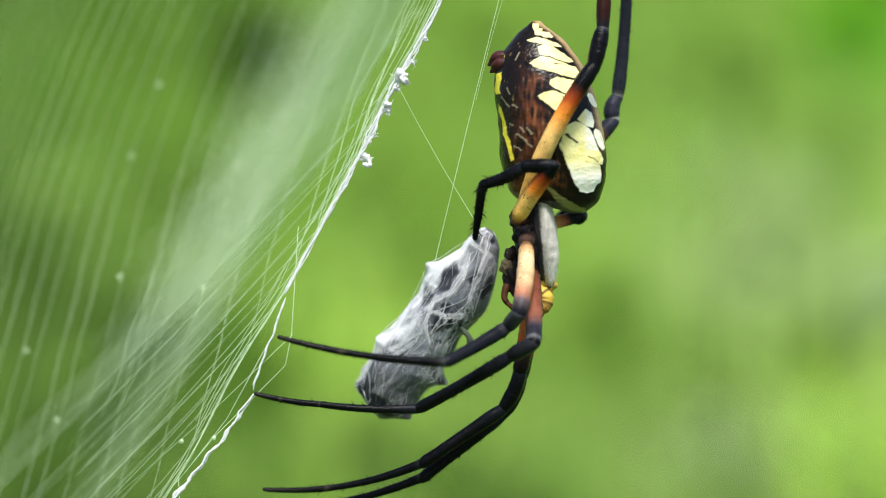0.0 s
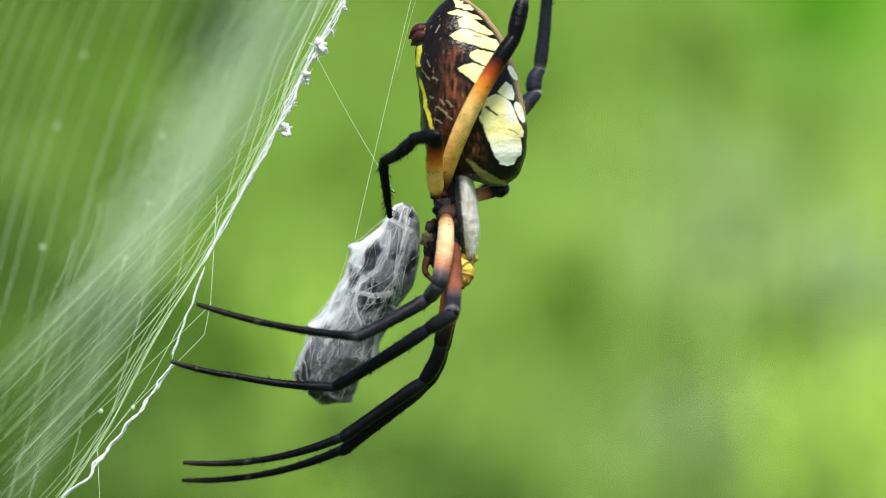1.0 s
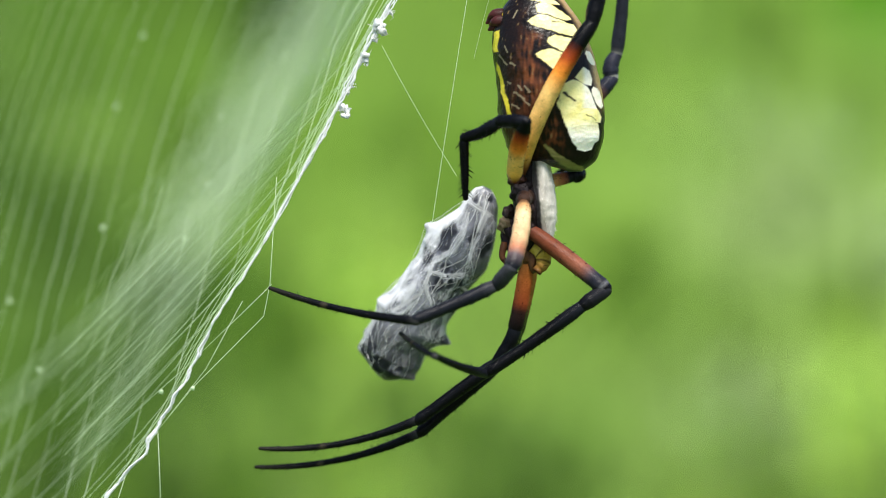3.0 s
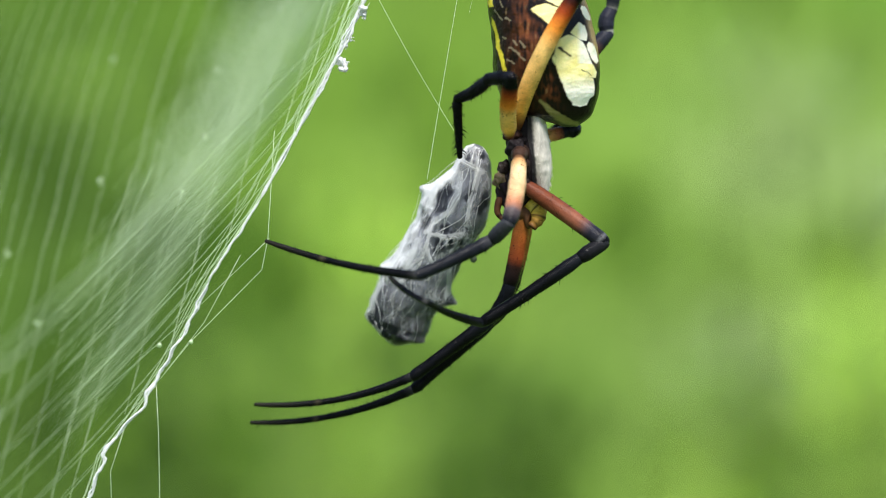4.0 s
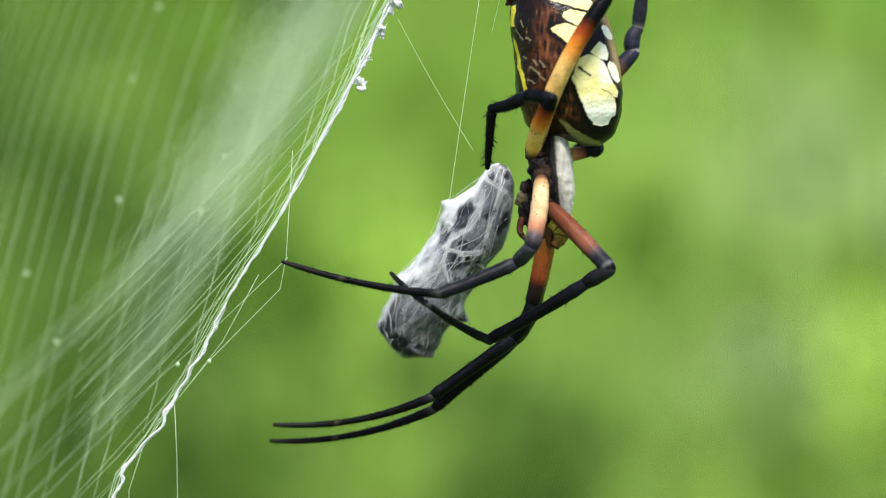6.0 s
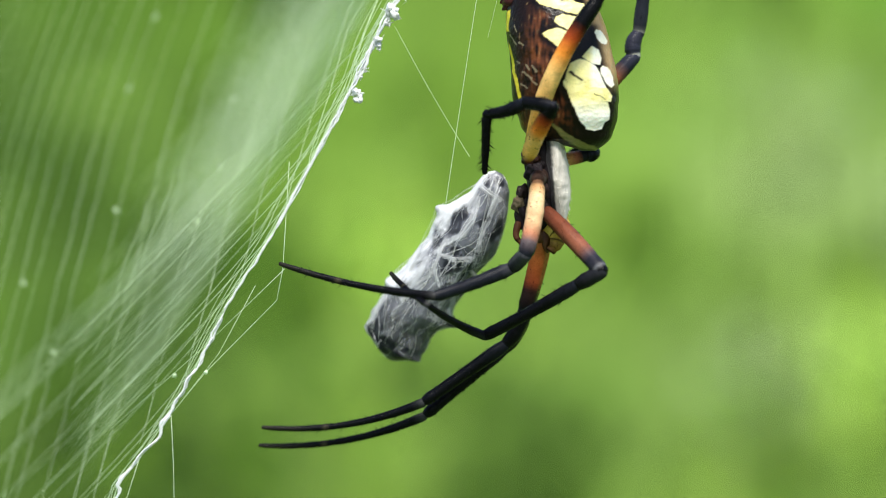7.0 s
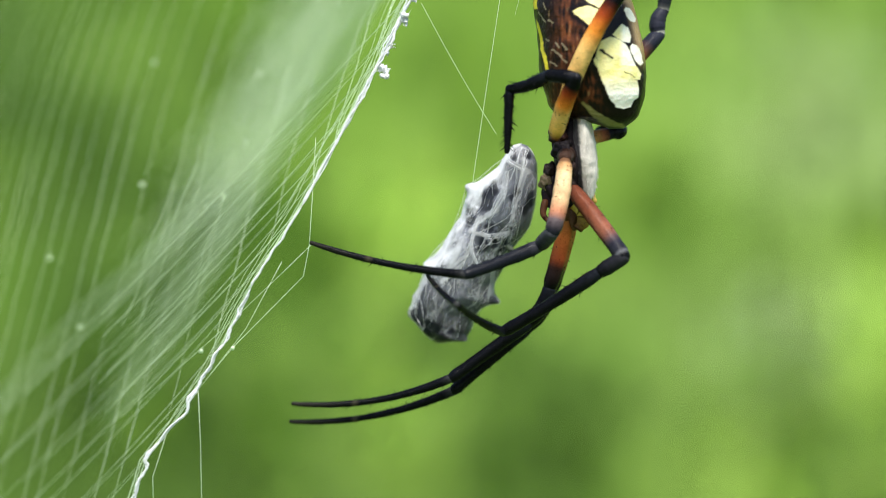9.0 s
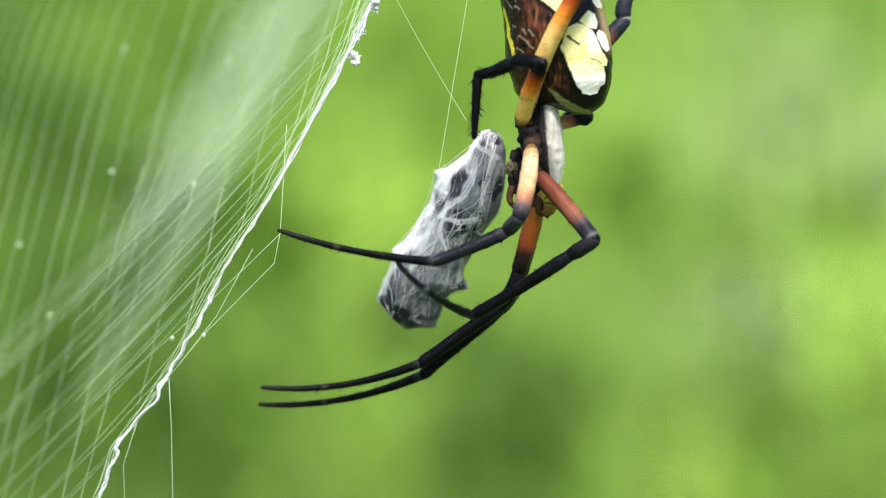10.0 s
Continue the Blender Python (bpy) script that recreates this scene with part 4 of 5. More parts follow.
def prey_thing():
    rnd = random.Random(5)
    top = tagged(new("wrapped_prey"), "grey insect bundle wrapped in white silk", "prey")
    m, n = 300, 190
    cover = []
    b = Build()
    rings, cols = [], []
    for i in range(m):
        s = 370 * i / (m - 1)
        ring, col = [], []
        for j in range(n):
            a = 2 * math.pi * j / n
            p = prey_surface(s, a)
            ring.append(tuple(p))
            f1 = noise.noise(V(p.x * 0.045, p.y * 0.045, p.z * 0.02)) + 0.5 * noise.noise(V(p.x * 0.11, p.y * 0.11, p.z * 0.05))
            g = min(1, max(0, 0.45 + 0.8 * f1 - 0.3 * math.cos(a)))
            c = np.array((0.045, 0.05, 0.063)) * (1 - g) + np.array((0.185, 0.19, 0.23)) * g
            dark = max(0, min(1, (noise.noise(p * 0.05 + V(7, 3, 1)) - 0.4) * 4)) * 0.6 + (0.8 if s > 255 else 0) * min(1, (s - 255) / 35)
            col.append(c * (1 - 0.75 * min(1, dark)))
            # how thick the silk lies: a sheet drawn down one side, thin at the dark end
            left = (-math.cos(a) - 0.5 - 0.25 * math.exp(-((s - 150) / 30) ** 2) + 0.28 * f1) * 3.4 * (1 if s < 236 else max(0.06, 1 - (s - 236) / 22))
            haze = (0.085 + 0.24 * noise.noise(V(p.x * 0.03, p.y * 0.03, p.z * 0.018) + V(2, 9, 4))) * (1 if s < 262 else 0.25)
            cover.append(min(0.93, max(0.0, left, haze)))
        rings.append(ring)
        cols.append(col)
    spots = [(rnd.uniform(6, 48), rnd.uniform(125, 200), rnd.uniform(1.2, 2.6), rnd.uniform(0.6, 1)) for _ in range(30)]
    spots += [(-37, 138, 11, 0.6), (2, 139, 8, 0.9), (-21, 95, 12, 0.4), (0, 172, 10, 0.7), (36, 153, 4, 0.5), (35, 170, 4, 0.5), (17, 161, 5, 0.5), (54, 260, 8, 0.9),
              (-62, 326, 16, 0.9), (-33, 341, 20, 1.2), (-4, 348, 12, 1.2), (4, 331, 5, 0.8), (-8, 17, 8, 1.0), (16, 10, 8, 1.4), (-66, 99, 7, 0.9), (48, 82, 9, 0.4), (20, 75, 6, 0.5), (-30, 240, 4, 0.4)]
    P = np.array([q for r in rings for q in r])
    C = np.array([c for r in cols for c in r])
    bare = np.zeros(len(P))
    for x0, s0, r0, e in spots:
        d = np.hypot(P[:, 0] - x0 + 2.5 * np.sin(P[:, 2] * 0.21 + x0), (-P[:, 2] / 1.09 - s0) * e) / r0
        k = (np.clip((1.15 - d) * 3, 0, 1) * (0.84 if r0 < 13 else 0.7) * (P[:, 1] < 0))[:, None]
        C = C * (1 - k) + np.array((0.009, 0.01, 0.016)) * k
        bare = np.maximum(bare, k[:, 0])
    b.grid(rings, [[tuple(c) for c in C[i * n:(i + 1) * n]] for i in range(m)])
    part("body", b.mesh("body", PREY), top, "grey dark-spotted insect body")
    film = Build()
    outer = [[(q[0] * 1.02 + math.copysign(0.8, q[0]), q[1] * 1.02 + math.copysign(0.8, q[1]), q[2] - 0.4 * (i > m / 2)) for q in r] for i, r in enumerate(rings)]
    # bands of silk laid across the front, and thin silk over the dark spots
    laid = dist_to_strokes(P[:, 0] + 3 * value_noise(P, (0.05, 0.05, 0.03)), -P[:, 2] / 1.09, BANDS)
    cover = np.maximum(np.array(cover), np.clip(0.5 - laid / 7, 0, 0.36) * (P[:, 1] < 4)) - 0.34 * bare
    film.grid(outer, [[(k, k, k) for k in cover[i * n:(i + 1) * n]] for i in range(m)])
    part("silk_film", film.mesh("silk_film", FILM), top, "felted white silk film")
    w = Build()
    for q in range(9):
        s0, a0 = rnd.uniform(0, 250), rnd.uniform(2.0, 7.4)
        ln, tw = rnd.uniform(60, 220), rnd.gauss(0, 0.7)
        if q % 4 == 0:
            ln, tw = rnd.uniform(30, 80), rnd.choice((-1, 1)) * rnd.uniform(0.9, 2)
        k0 = rnd.uniform(0, 50)
        pts = []
        for i in range(16):
            t = i / 15
            s = min(368, s0 + ln * t)
            a = a0 + tw * t + 0.5 * noise.noise(V(k0, t * 3.5, 0))
            p = prey_surface(s, a)
            o = V(p.x, p.y, 0).normalized() * (0.9 + rnd.uniform(0, 0.3))
            pts.append(p + o)
        r = rnd.choice((0.2, 0.25, 0.3, 0.35, 0.6))
        w.tube(pts, [r] * 16, 5, (0.8, 0.8, 0.8))
    # strands that fan out from the drawn-out corners
    for q in range(34):
        s0, a0 = rnd.choice(((106, 3.1), (106, 3.2), (8, 3.6), (8, 4.4), (150, 3.2), (258, 3.2)))
        s1, a1 = s0 + (rnd.uniform(60, 250) if q % 4 else rnd.uniform(-90, -20)), a0 + abs(rnd.gauss(0, 0.8))
        k0, pts = rnd.uniform(0, 50), []
        for i in range(16):
            t = i / 15
            p = prey_surface(min(367, max(2, s0 + (s1 - s0) * t)), a0 + (a1 - a0) * t ** 1.4 + 0.35 * t * noise.noise(V(k0, t * 2, 0)))
            pts.append(p + V(p.x, p.y, 0).normalized() * (0.6 + 1.2 * t * (1 - t)))
        w.tube(pts, [rnd.choice((0.2, 0.25, 0.4))] * 16, 5, (0.8, 0.8, 0.8))
    # bright drawn edges down one side and finest hairs of silk all over
    for q in range(56):
        if q < 26:
            s0, s1 = rnd.choice(((98, 268), (98, 10), (110, 330), (200, 345)))
            a0, a1, r = rnd.uniform(3.0, 3.5), rnd.uniform(3.1, 3.9), rnd.choice((0.4, 0.55, 0.75))
        else:
            s0 = rnd.uniform(4, 300)
            s1, a0, r = s0 + rnd.uniform(30, 130), rnd.uniform(3.1, 6.4), rnd.choice((0.13, 0.17, 0.22))
            a1 = a0 + rnd.gauss(0, 0.55)
        k0, pts = rnd.uniform(0, 50), []
        for i in range(18):
            t = i / 17
            p = prey_surface(min(367, max(2, s0 + (s1 - s0) * t)), a0 + (a1 - a0) * t + 0.28 * noise.noise(V(k0, t * 3, 0)))
            pts.append(p + V(p.x, p.y, 0).normalized() * 1.1)
        w.tube(pts, [r] * 18, 5, (0.8, 0.8, 0.8))
    # threads stretched straight from corner to corner, clear of the bundle
    for s0, s1, a0 in ((99, 182, 3.14), (30, 98, 3.2), (250, 322, 3.15)):
        p, q = prey_surface(s0, a0), prey_surface(s1, a0)
        w.tube([p, p.lerp(q, 0.33) + V(rnd.uniform(0, 3), 0, 0), p.lerp(q, 0.67) + V(rnd.uniform(0, 3), 0, 0), q], [0.4, 0.3, 0.3, 0.4], 5, (0.8, 0.8, 0.8))
    # loose skeins of fine threads along the bands
    for x0, s0, x1, s1, r0, r1 in BANDS:
        for _ in range(4):
            k0, pts = rnd.uniform(0, 50), []
            jx, js = rnd.gauss(0, 2.5), rnd.gauss(0, 3)
            for i in range(14):
                t = -0.15 + 1.3 * i / 13
                sv = min(366, max(2, s0 + (s1 - s0) * t + js + 3 * noise.noise(V(k0, t * 2, 5))))
                cx, rx, ry = lerp_table(PREY_R, sv)
                u = max(-0.98, min(0.98, (x0 + (x1 - x0) * t + jx + 3 * noise.noise(V(k0, t * 2.5, 0)) - cx) / rx))
                p = prey_surface(sv, 2 * math.pi - math.acos(u))
                pts.append(p + V(p.x, p.y, 0).normalized() * 1.6)
            w.tube(pts, [rnd.choice((0.2, 0.28, 0.4))] * 14, 5, (0.8, 0.8, 0.8))
    part("silk_wrapping", w.mesh("silk_wrapping", WRAP), top, "tangled white silk strands")["kind"] = "stuff"
    # tufts of thicker silk at the pushed-out corners
    k = Build()
    for s0, a0, c in ((99, 3.05, 14), (330, 3.1, 26), (8, 1.0, 12), (250, 3.2, 22), (355, 4.0, 18)):
        for _ in range(c):
            p = prey_surface(min(368, max(1, s0 + rnd.gauss(0, 9))), a0 + rnd.gauss(0, 0.22))
            e = prey_surface(min(368, max(1, s0 + rnd.gauss(0, 26))), a0 + rnd.gauss(0, 0.5))
            o = V(p.x, p.y, 0).normalized() * rnd.uniform(0.5, 3.0)
            k.tube([p + o, p.lerp(e, 0.5) + o * 1.2, e], [0.35, 0.55, 0.3], 5, (0.8, 0.8, 0.8))
    part("silk_tuft", k.mesh("silk_tuft", WRAP), top, "white tufts of silk")["kind"] = "stuff"
    # a leg of the insect that sticks out
    f = Build()
    f.tube(curve_points([V(40, -30, -176), V(62, -34, -184), V(70, -30, -196)], 10), [5, 5, 5, 5, 5, 5.5, 6, 6.5, 6, 3], 8, (0.10, 0.12, 0.09))
    part("insect_leg", f.mesh("insect_leg", SHELL), top)
    return top


PREY_ROWS = [  # seconds, pivot x and z beside the hub, swing
    (0.0, -63, 24, 27.7), (0.1, -64, 23, 26.6), (0.2, -64, 23, 26.0), (0.3, -69, 20, 22.0), (0.4, -68, 21, 23.0), (0.5, -61, 25, 31.0),
    (0.6, -61, 25, 29.0), (0.7, -68, 21, 23.0), (0.8, -68, 21, 23.0), (1.0, -70, 20, 21.0), (1.2, -69, 20, 22.0), (1.3, -66, 22, 24.4),
    (1.4, -69, 21, 22.4), (1.5, -72, 19, 19.6), (1.6, -67, 22, 23.8), (1.7, -61, 25, 31.3), (1.8, -62, 24, 27.8), (1.9, -69, 21, 22.5),
    (2.0, -72, 19, 19.4), (2.2, -73, 18, 19.0), (2.5, -74, 18, 17.8), (2.6, -71, 19, 20.5), (2.7, -66, 22, 25.0), (3.0, -64, 23, 26.0),
    (3.4, -69, 20, 22.0), (3.8, -72, 19, 19.4), (4.0, -71, 19, 20.5), (4.1, -73, 18, 18.6), (4.3, -75, 17, 15.2), (4.5, -75, 17, 15.5),
    (4.6, -72, 19, 19.5), (4.8, -74, 18, 18.0), (5.0, -75, 17, 16.4), (5.1, -69, 20, 22.0), (5.2, -61, 25, 33.5), (5.3, -61, 25, 31.5),
    (5.4, -61, 25, 31.0), (5.5, -63, 24, 26.9), (5.6, -64, 23, 26.3), (5.7, -66, 22, 24.5), (6.2, -67, 17, 26.0), (6.8, -67, 14, 28.3),
    (7.0, -67, 13, 28.0), (7.1, -67, 14, 30.0), (7.2, -67, 14, 31.2), (7.3, -68, 15, 32.4), (7.4, -68, 16, 32.6), (7.5, -68, 17, 31.1),
    (7.6, -68, 18, 30.3), (7.8, -68, 20, 28.3), (8.0, -70, 22, 25.0), (8.2, -70, 24, 22.4), (8.5, -70, 25, 22.2), (9.0, -70, 22, 21.6),
    (9.5, -68, 22, 21.5), (10.0, -66, 23, 21.5),
]


# ---- the web ----
EDGE = [(-760, -850), (-612, -765), (-535, -742), (-465, -685), (-370, -625), (-216, -545), (-81, -459), (164, -325), (270, -275), (374, -215), (441, -182), (640, -80), (900, 50)]


def edge_x(z):
    return float(lerp_table(EDGE, z)[0])


def sheet(x, z):
    """The depth of the web sheet behind its edge."""
    w = max(0.0, edge_x(z) - x)
    k = min(1.0, max(0.0, (z + 150) / 350))
    return min(600.0, (24 + 15 * k) * math.sqrt(w) * (w / (w + 45)))


def thread(b, pts, r, n=5):
    b.tube(pts, [r] * len(pts), n, (0.8, 0.8, 0.8))


def on_sheet(pts):
    return [deep(x, z, sheet(x, z)) for x, z in pts]


def web_thing():
    rnd = random.Random(21)
    top = tagged(new("web"), "orb web of white silk threads with a thick zigzag band", "spider web")
    top.location = HUB
    rad = Build()
    # radial threads leave the edge and run down and away
    for i in range(12):
        z0 = 330 - 850 * (i / 11) + rnd.uniform(-22, 22)
        slope = 1.16 - 0.2 * rnd.random()
        ln = 560 if z0 > -60 else 300
        pts = []
        for k in range(19):
            q = ln * 1.7 * (k / 18) ** 1.5
            pts.append((edge_x(z0) - 1 - q, z0 - slope * q - 18 * math.sin(k / 18 * math.pi)))
        pts = [p for p in pts if p[0] < edge_x(p[1])]
        if len(pts) > 3:
            thread(rad, on_sheet(pts), rnd.choice((0.32, 0.4, 0.5)))
    # nearer radials, drawn taut from the edge, and steep threads across them
    for z0, slope, ln in ((300, 1.04, 560), (225, 1.05, 520), (120, 1.1, 460), (40, 1.03, 430), (-30, 1.12, 380), (-90, 1.04, 330), (-165, 1.1, 270)):
        pts = [(edge_x(z0) - 2 - ln * k / 24, z0 - slope * ln * k / 24 - 7 * math.sin(math.pi * k / 24)) for k in range(25)]
        thread(rad, [deep(x, z, 0.4 * sheet(x, z)) for x, z in pts if x < edge_x(z)], 0.42)
    for x0, z0, ln in ((-640, 20, 300), (-600, -70, 200), (-690, -40, 260)):
        pts = [(x0 - 0.34 * ln * k / 12 + 4 * math.sin(k * 0.9), z0 - ln * k / 12) for k in range(13)]
        thread(rad, [deep(x, z, 0.45 * sheet(x, z)) for x, z in pts if x < edge_x(z)], 0.36)
    part("radial_threads", rad.mesh("radial_threads", SILK), top)["kind"] = "stuff"
    # sticky spiral: steep threads, close together and slightly bowed
    spi = Build()
    xt = -520.0
    while xt < 700:
        pts = []
        a, c = 0.45 + rnd.uniform(-0.012, 0.012), 0.0002
        j = rnd.uniform(0, 90)
        for k in range(60):
            py = -420 + 1700 * k / 59
            h = max(py, -100)
            h = h * h if h < 520 else 520 * (2 * h - 520) - 0.3 * (h - 520) * 520
            x = xt - a * py + c * h + 3.0 * noise.noise(V(j, py * 0.012, 0)) - 962
            z = 441 - py
            if x < edge_x(z) - 3:
                pts.append((x, z))
            elif len(pts) > 2:
                break
            else:
                pts = []
        if len(pts) > 3:
            thread(spi, on_sheet(pts), rnd.choice((0.3, 0.38, 0.46)) * min(1, max(0.72, 0.72 + xt / 700)))
        xt += 12.5 + 40 * min(1, max(0, (xt - 20) / 460)) * rnd.uniform(0.75, 1.2)
    part("spiral_threads", spi.mesh("spiral_threads", SILK), top)["kind"] = "stuff"
    # close veil of fine silk behind the upper edge
    veil = Build()
    for i in range(150):
        z0, back = rnd.uniform(160, 900), rnd.uniform(1500, 2900)
        slope = rnd.uniform(1.0, 1.7)
        pts = []
        for k in range(12):
            q = 470 * (k / 11)
            x, z = edge_x(z0) - 60 - q, z0 - 40 - slope * q
            pts.append(deep(x, z, sheet(x, z) + back * min(1, 0.35 + k / 6)))
        thread(veil, pts, 0.7)
    for i in range(7):
        o = rnd.uniform(-18, 18)
        pts = [(-212 + o * 0.3, 410), (-330, 290 + o), (-532 + o, 11), (-700 + o * 1.3, -170), (-880 + o * 2, -350), (-1100, -560)]
        thread(veil, [deep(p.x, p.z, 1.6 * sheet(p.x, p.z) + 480) for p in curve_points([V(x, 0, z) for x, z in pts], 20)], 0.55)
    part("silk_veil", veil.mesh("silk_veil", SILK), top)["kind"] = "stuff"
    # strands drawn together along the edge
    for i in range(9):
        ed = Build()
        off, j = abs(rnd.gauss(0, 5)) + (0 if i < 5 else 6), rnd.uniform(0, 99)
        z0, z1 = (900, -740) if i < 6 else (rnd.uniform(300, 700), rnd.uniform(-320, 60))
        pts = []
        for k in range(50):
            z = z0 + (z1 - z0) * k / 49
            x = edge_x(z) - off * (0.5 + 0.5 * math.sin(k * 0.13 + j)) + 3.2 * noise.noise(V(j, z * 0.02, 0)) - (i > 5) * (14 + 4 * (i - 5)) * (k / 49)
            pts.append(V(x, rnd.uniform(-2, 2) + off * 1.5, z))
        thread(ed, pts, rnd.choice((0.35, 0.45, 0.6)))
        part("edge_strand", ed.mesh("edge_strand", SILK), top)
    # fine strands that leave the band low down and spread from it upwards
    for i in range(8):
        ed = Build()
        off, z1, j = 16 + 7 * i + rnd.uniform(-3, 3), rnd.uniform(-30, 190), rnd.uniform(0, 99)
        pts = []
        for k in range(40):
            z = 760 + (z1 - 760) * k / 39
            w = off * min(1, max(0, z - z1) / 260) ** 0.8
            pts.append(V(edge_x(z) - 2 - w + 1.5 * noise.noise(V(j, z * 0.02, 0)), 3 + w * 1.6, z))
        thread(ed, pts, rnd.choice((0.35, 0.45, 0.55)))
        part("edge_strand", ed.mesh("edge_strand", SILK), top)
    # the thick zigzag band, in three lengths that hinge on one another
    bands = []
    for z0, z1 in ((600, -81), (-81, -229), (-229, -700)):
        zig = Build()
        o = V(edge_x(z0), 0, z0) if z0 < 0 else V(0, 0, 0)
        m = int((z0 - z1) / 3.2)
        for strand in range(5 if z0 > 0 else 4):
            pts, rs = [], []
            ph = strand * 2.1 + 0.4
            for k in range(m + 1):
                z = z0 + (z1 - z0) * k / m
                end = min(1, min(k, m - k) / 3)
                n1, n2 = noise.noise(V(strand * 5.3, z * 0.022, 0)), noise.noise(V(3.1, z * 0.012, strand * 7.7))
                lump = max(0, noise.noise(V(9, z * 0.03, strand * 0.9)))
                if z > 100:
                    x, r = 5.5 * n1 + (strand - 2) * 1.5 + 2.4 * noise.noise(V(strand, z * 0.11, 6)) + 1.2 * noise.noise(V(strand, z * 0.33, 2)), 1.3 + 2.4 * lump
                elif z > -81:
                    x, r = 4.5 * n1 + (strand - 2) * 1.0, 0.75 + 0.8 * lump + (0.9 if strand == 2 else 0) + 2.2 * math.exp(-((z + 62) / 16) ** 2) * (strand % 2)
                elif z > -229:
                    x, r = 7.0 * noise.noise(V(2, z * 0.04, 0)) + (strand - 1) * 0.8 * (strand > 1), (2.0 + 0.8 * lump) * min(1, 0.5 + (-81 - z) / 40) if strand == 0 else 0.6
                else:
                    sway = math.sin(z * 0.055 + 2 * n2 + math.pi * (strand % 2))
                    jag = 2.6 * noise.noise(V(8, z * 0.1, strand % 2)) + 1.6 * noise.noise(V(5, z * 0.27, strand))
                    x, r = 2.0 * sway + 11 * noise.noise(V(4, z * 0.03, 0)) + jag + 1.5 * n1, (1.9 + 2.8 * lump) if strand < 2 else 0.7
                pts.append(V(edge_x(z) + end * x, (1.5 if strand % 2 else -1.5) * end + rnd.gauss(0, 0.3), z) - o)
                rs.append(r * rnd.uniform(0.7, 1.3) * (0.35 + 0.65 * end))
            zig.tube(pts, rs, 7, (0.85, 0.85, 0.85))
        if z0 > 0:
            # tufts and crumbs caught in it
            for tz, dx, w in ((306, 2, 15), (296, 17, 11), (286, 8, 8), (252, 5, 12), (244, 12, 10), (164, 8, 10), (156, 18, 11), (149, 25, 8), (190, 6, 5), (204, 6, 5), (330, 10, 6), (372, 6, 7)):
                for _ in range(7):
                    r = w * rnd.uniform(0.24, 0.5)
                    c = V(edge_x(tz) + dx + rnd.gauss(0, w * 0.32), rnd.gauss(0, w * 0.25), tz + rnd.gauss(0, w * 0.34))
                    zig.blob(c, (r * rnd.uniform(0.7, 1.2), r * 0.8, r * rnd.uniform(0.7, 1.2)), (0.8, 0.8, 0.8), 9, 0.8, rnd.random() * 9)
                for _ in range(5):
                    a = V(edge_x(tz) + dx + rnd.gauss(0, 3), 0, tz + rnd.gauss(0, 3))
                    e = a + V(rnd.gauss(0, w * 0.6), rnd.gauss(0, 4), rnd.gauss(0, w * 0.6))
                    zig.tube([a, a.lerp(e, 0.5) + V(rnd.gauss(0, 3), 0, rnd.gauss(0, 3)), e], [0.9, 0.6, 0.2], 4, (0.8, 0.8, 0.8))
        ob = part("zigzag_band", zig.mesh("zigzag_band", WRAP), top, "thick white zigzag silk band with tufts")
        ob.location = o * S
        bands.append(ob)
    # loose threads below the edge, with a drop
    for pts, r in (([V(-434, 0, 40), V(-446, 0, -150), V(-457, 0, -206), V(-585, 0, -335), V(-640, 0, -402)], 0.55),
                   ([V(-646, 0, -402), V(-642, 0, -500), V(-638, 0, -800), V(-308, 0, -24300)], 0.55),
                   ([V(-443, 0, -150), V(-500, 10, -205), V(-600, 20, -300), V(-760, 40, -440)], 0.45),
                   ([V(-495, 0, -180), V(-560, 0, -300), V(-640, 0, -402), V(-720, 0, -490)], 0.45),
                   ([V(-700, 0, -480), V(-728, 0, -566), V(-722, 0, -800)], 0.5)):
        lo = Build()
        thread(lo, pts, r)
        part("loose_thread", lo.mesh("loose_thread", SILK), top)
    drop = Build()
    drop.blob((-583, 0, -334), (4, 4, 4), (0.8, 0.8, 0.8), 6, 0.4)
    part("crumb", drop.mesh("crumb", SILK), top, "pale crumb caught in the web")
    # small crumbs hanging in the sheet
    for x, z in ((-600, -75), (-912, -190), (-747, -60), (-676, 276), (-537, 136), (-424, 246), (-724, 150), (-640, -342), (-860, -310), (-560, 20)):
        cr = Build()
        p = deep(x, z, sheet(x, z))
        cr.blob(p, (3.5, 3, 4.5), (0.7, 0.7, 0.7), 7, 0.8, x)
        part("crumb", cr.mesh("crumb", SILK), top, "pale crumb caught in the web")
    return top, bands


WEB_ROWS = [(0.0, 36, -12), (0.5, 24, -8), (1.0, 33, -6), (1.5, 30, -10), (1.8, 26, -6), (2.0, 4, -2), (2.5, 0, 0), (4.0, 6, 4), (4.5, 8, 4), (5.0, 6, 6), (5.5, -2, 8), (7.0, -1, -8), (7.5, -2, -2), (8.0, -4, 0), (9.0, -2, -5), (10.0, 6, -6)]


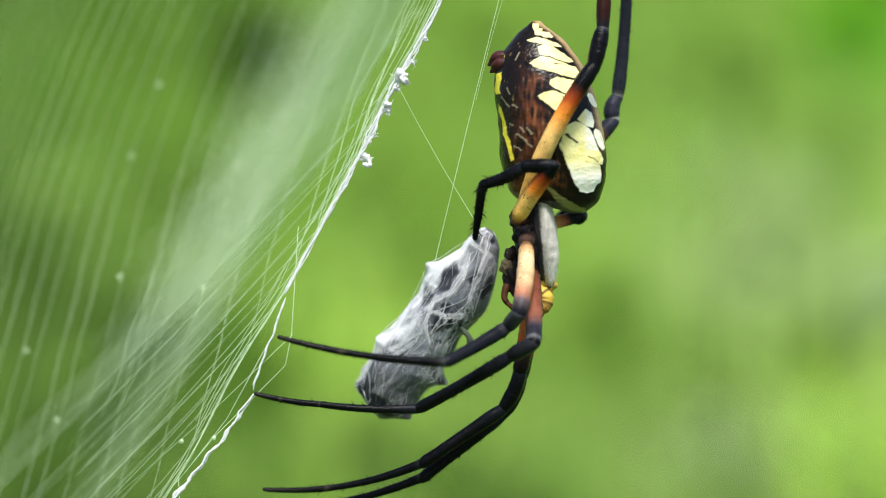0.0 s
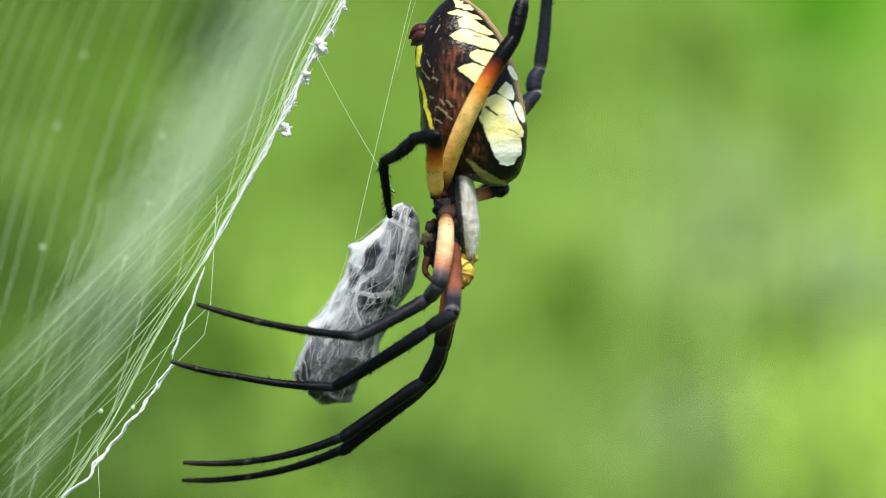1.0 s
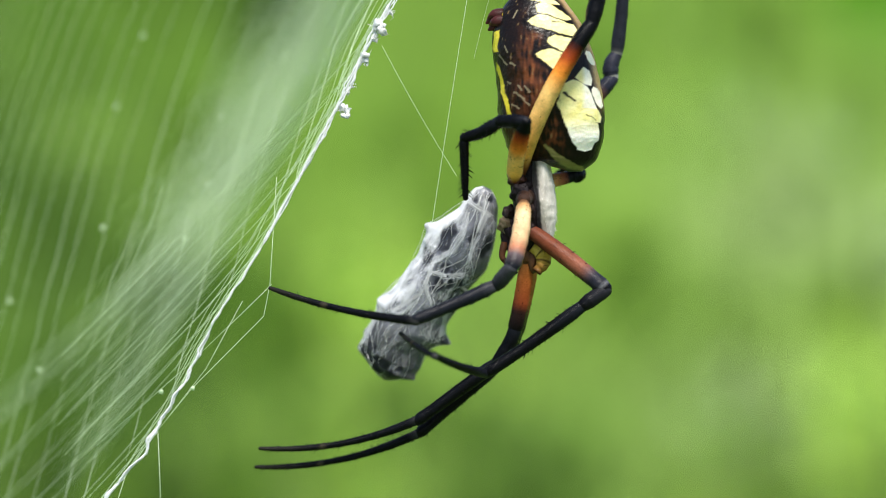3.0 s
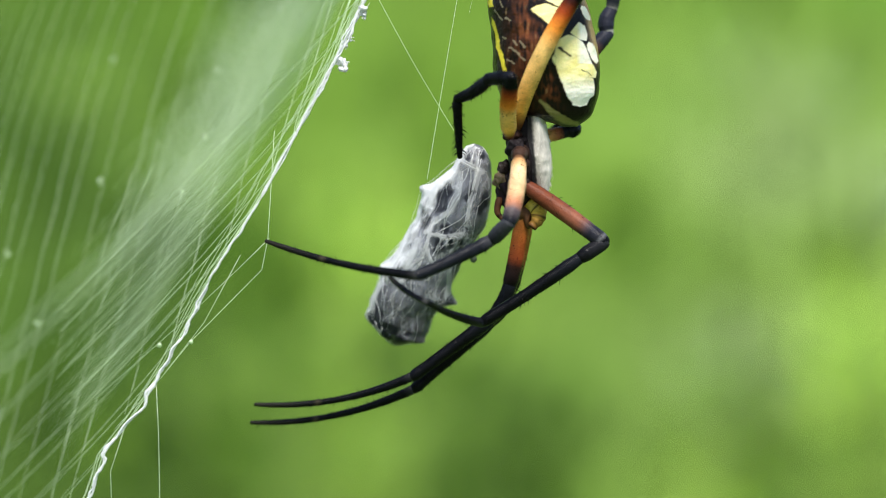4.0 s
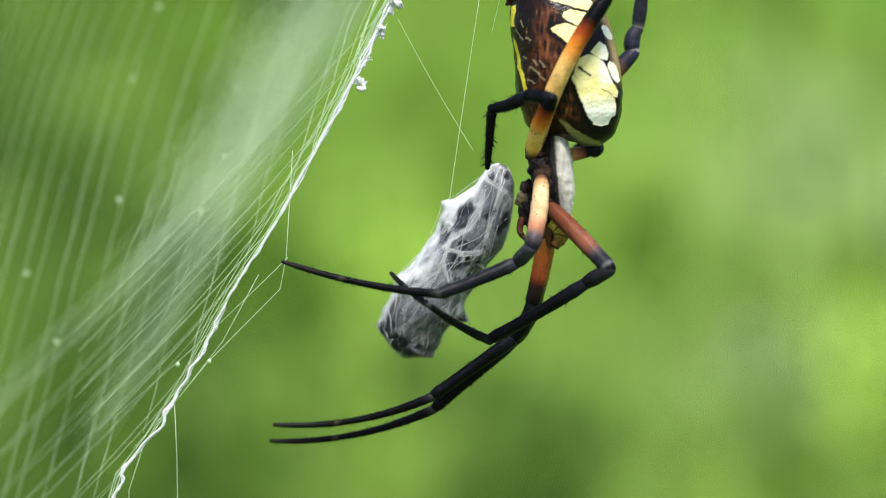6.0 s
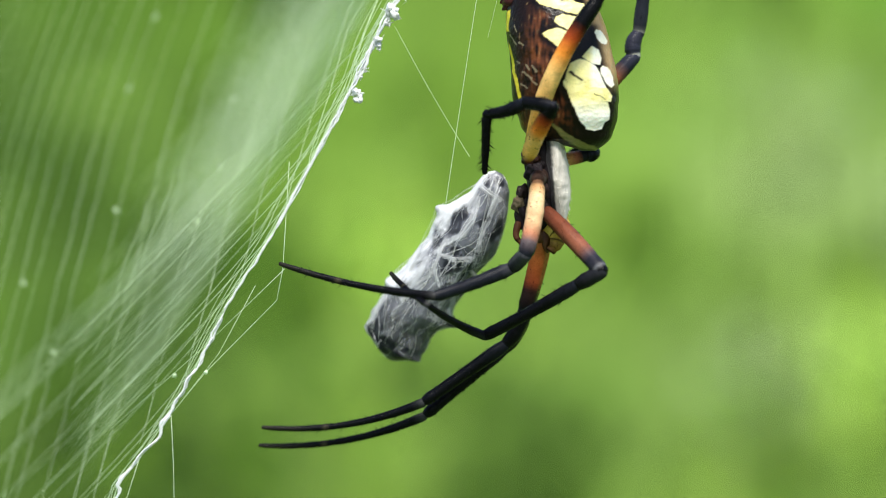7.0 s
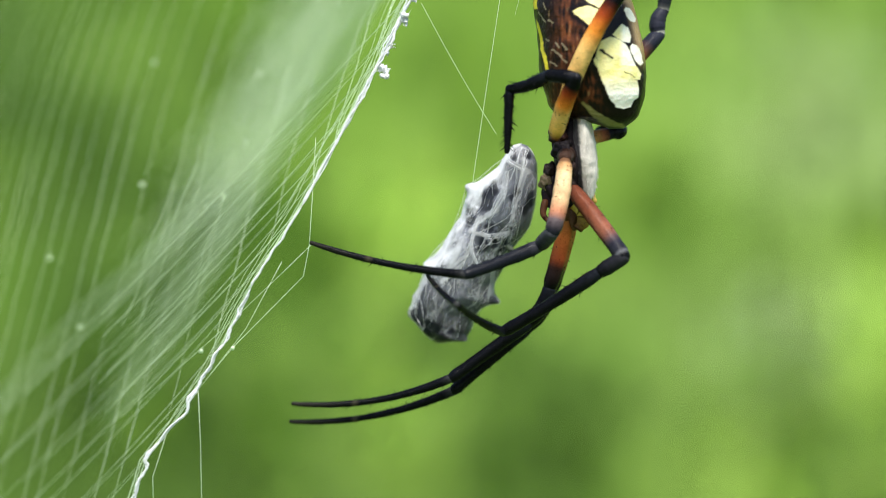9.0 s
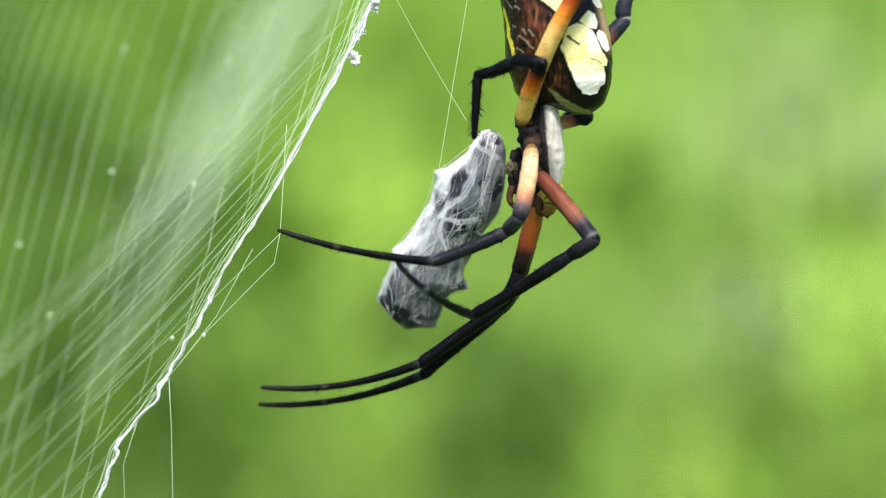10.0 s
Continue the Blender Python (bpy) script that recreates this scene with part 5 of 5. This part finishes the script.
def lone_threads():
    """Single threads, with beads added along them to catch more sun; two are returned, since they swing with the web.
    """
    made = []
    for (x0, z0), (x1, z1), r, label in (((142, 880), (0, 0), 0.5, "single fine thread above the prey"), ((-247, 273), (-115, 43), 0.38, "single fine thread slanting to the prey"),
                                         ((-14, 500), (-84, 250), 0.24, "single faint thread beside the abdomen")):
        b = Build()
        m = int(math.hypot(x1 - x0, z1 - z0) / 2.5)
        pts = [V(x0 + (x1 - x0) * i / m - 3 * math.sin(math.pi * i / m) + 0.4 * noise.noise(V(i * 0.3, z0, 0)), -10 * (1 - i / m), z0 + (z1 - z0) * i / m) for i in range(m + 1)]
        b.tube(pts, [r * (1.0 + 0.55 * (i % 2) * (0.5 + noise.noise(V(i * 0.7, 3, z0)))) for i in range(m + 1)], 6, (0.8, 0.8, 0.8))
        ob = tagged(new("silk_thread", b.mesh("silk_thread", SILK)), label, "silk thread")
        ob.location = HUB
        made.append(ob)
    return made[:2]


# ---- build ----
ground()
bank()
shrubs()
guy, slant = lone_threads()
web, bands = web_thing()
prey = prey_thing()
spider, sac, legs = spider_thing()


def motions():
    walk(prey, [(t, pose(HUB.x + x * S, 0.0024, HUB.z + z * S, 12, a, 0)) for t, x, z, a in PREY_ROWS])
    walk(web, [(t, pose(HUB.x + x * S, 0, HUB.z + z * S)) for t, x, z in WEB_ROWS])
    walk(guy, [(t, pose(HUB.x - 158 * S, 0, HUB.z - 42 * S, 0, 4.9 * x / 36, 0)) for t, x, z in WEB_ROWS])
    walk(slant, [(t, pose(HUB.x + 0.8 * x * S, 0, HUB.z + 0.3 * z * S)) for t, x, z in WEB_ROWS])
    # the foot of one leg holds the band until it lets go
    for ob, held, turn, free in ((bands[1], (-456, -85), -12.7, (-459, -81)), (bands[2], (-512, -256), 8.5, (-551, -229))):
        ends = [pose(held[0] * S, 0, held[1] * S, 0, turn, 0), pose(free[0] * S, 0, free[1] * S)]
        walk(ob, [(0.0, ends[0]), (1.85, ends[0]), (2.0, ends[1]), (2.2, ends[1]), (10.0, ends[1])])
    # the abdomen turns at the waist, and the hind legs with it
    waist = V(35, 0, 80) * S
    for ob in (sac, legs["hind"][0], legs["far_hind"][0]):
        rest = ob.matrix_basis.copy()
        walk(ob, [(t, Matrix.Translation(waist) @ pose(0, 0, 0, 0, 0, a) @ Matrix.Translation(-waist) @ rest) for t, a in TURN])
    leg_rows(legs["brace"], [q[0] for q in BRACE], [brace_chain(*q[1:]) for q in BRACE])
    leg_rows(legs["swing"], [q[0] for q in SWING], [swing_chain(*q[1:]) for q in SWING])
    for key in FRONT:
        leg_rows(legs[key], [q[0] for q in FRONT[key]], [q[1] for q in FRONT[key]])
    leg_rows(legs["reach"], [q[0] for q in REACH], [q[1] for q in REACH])


motions()
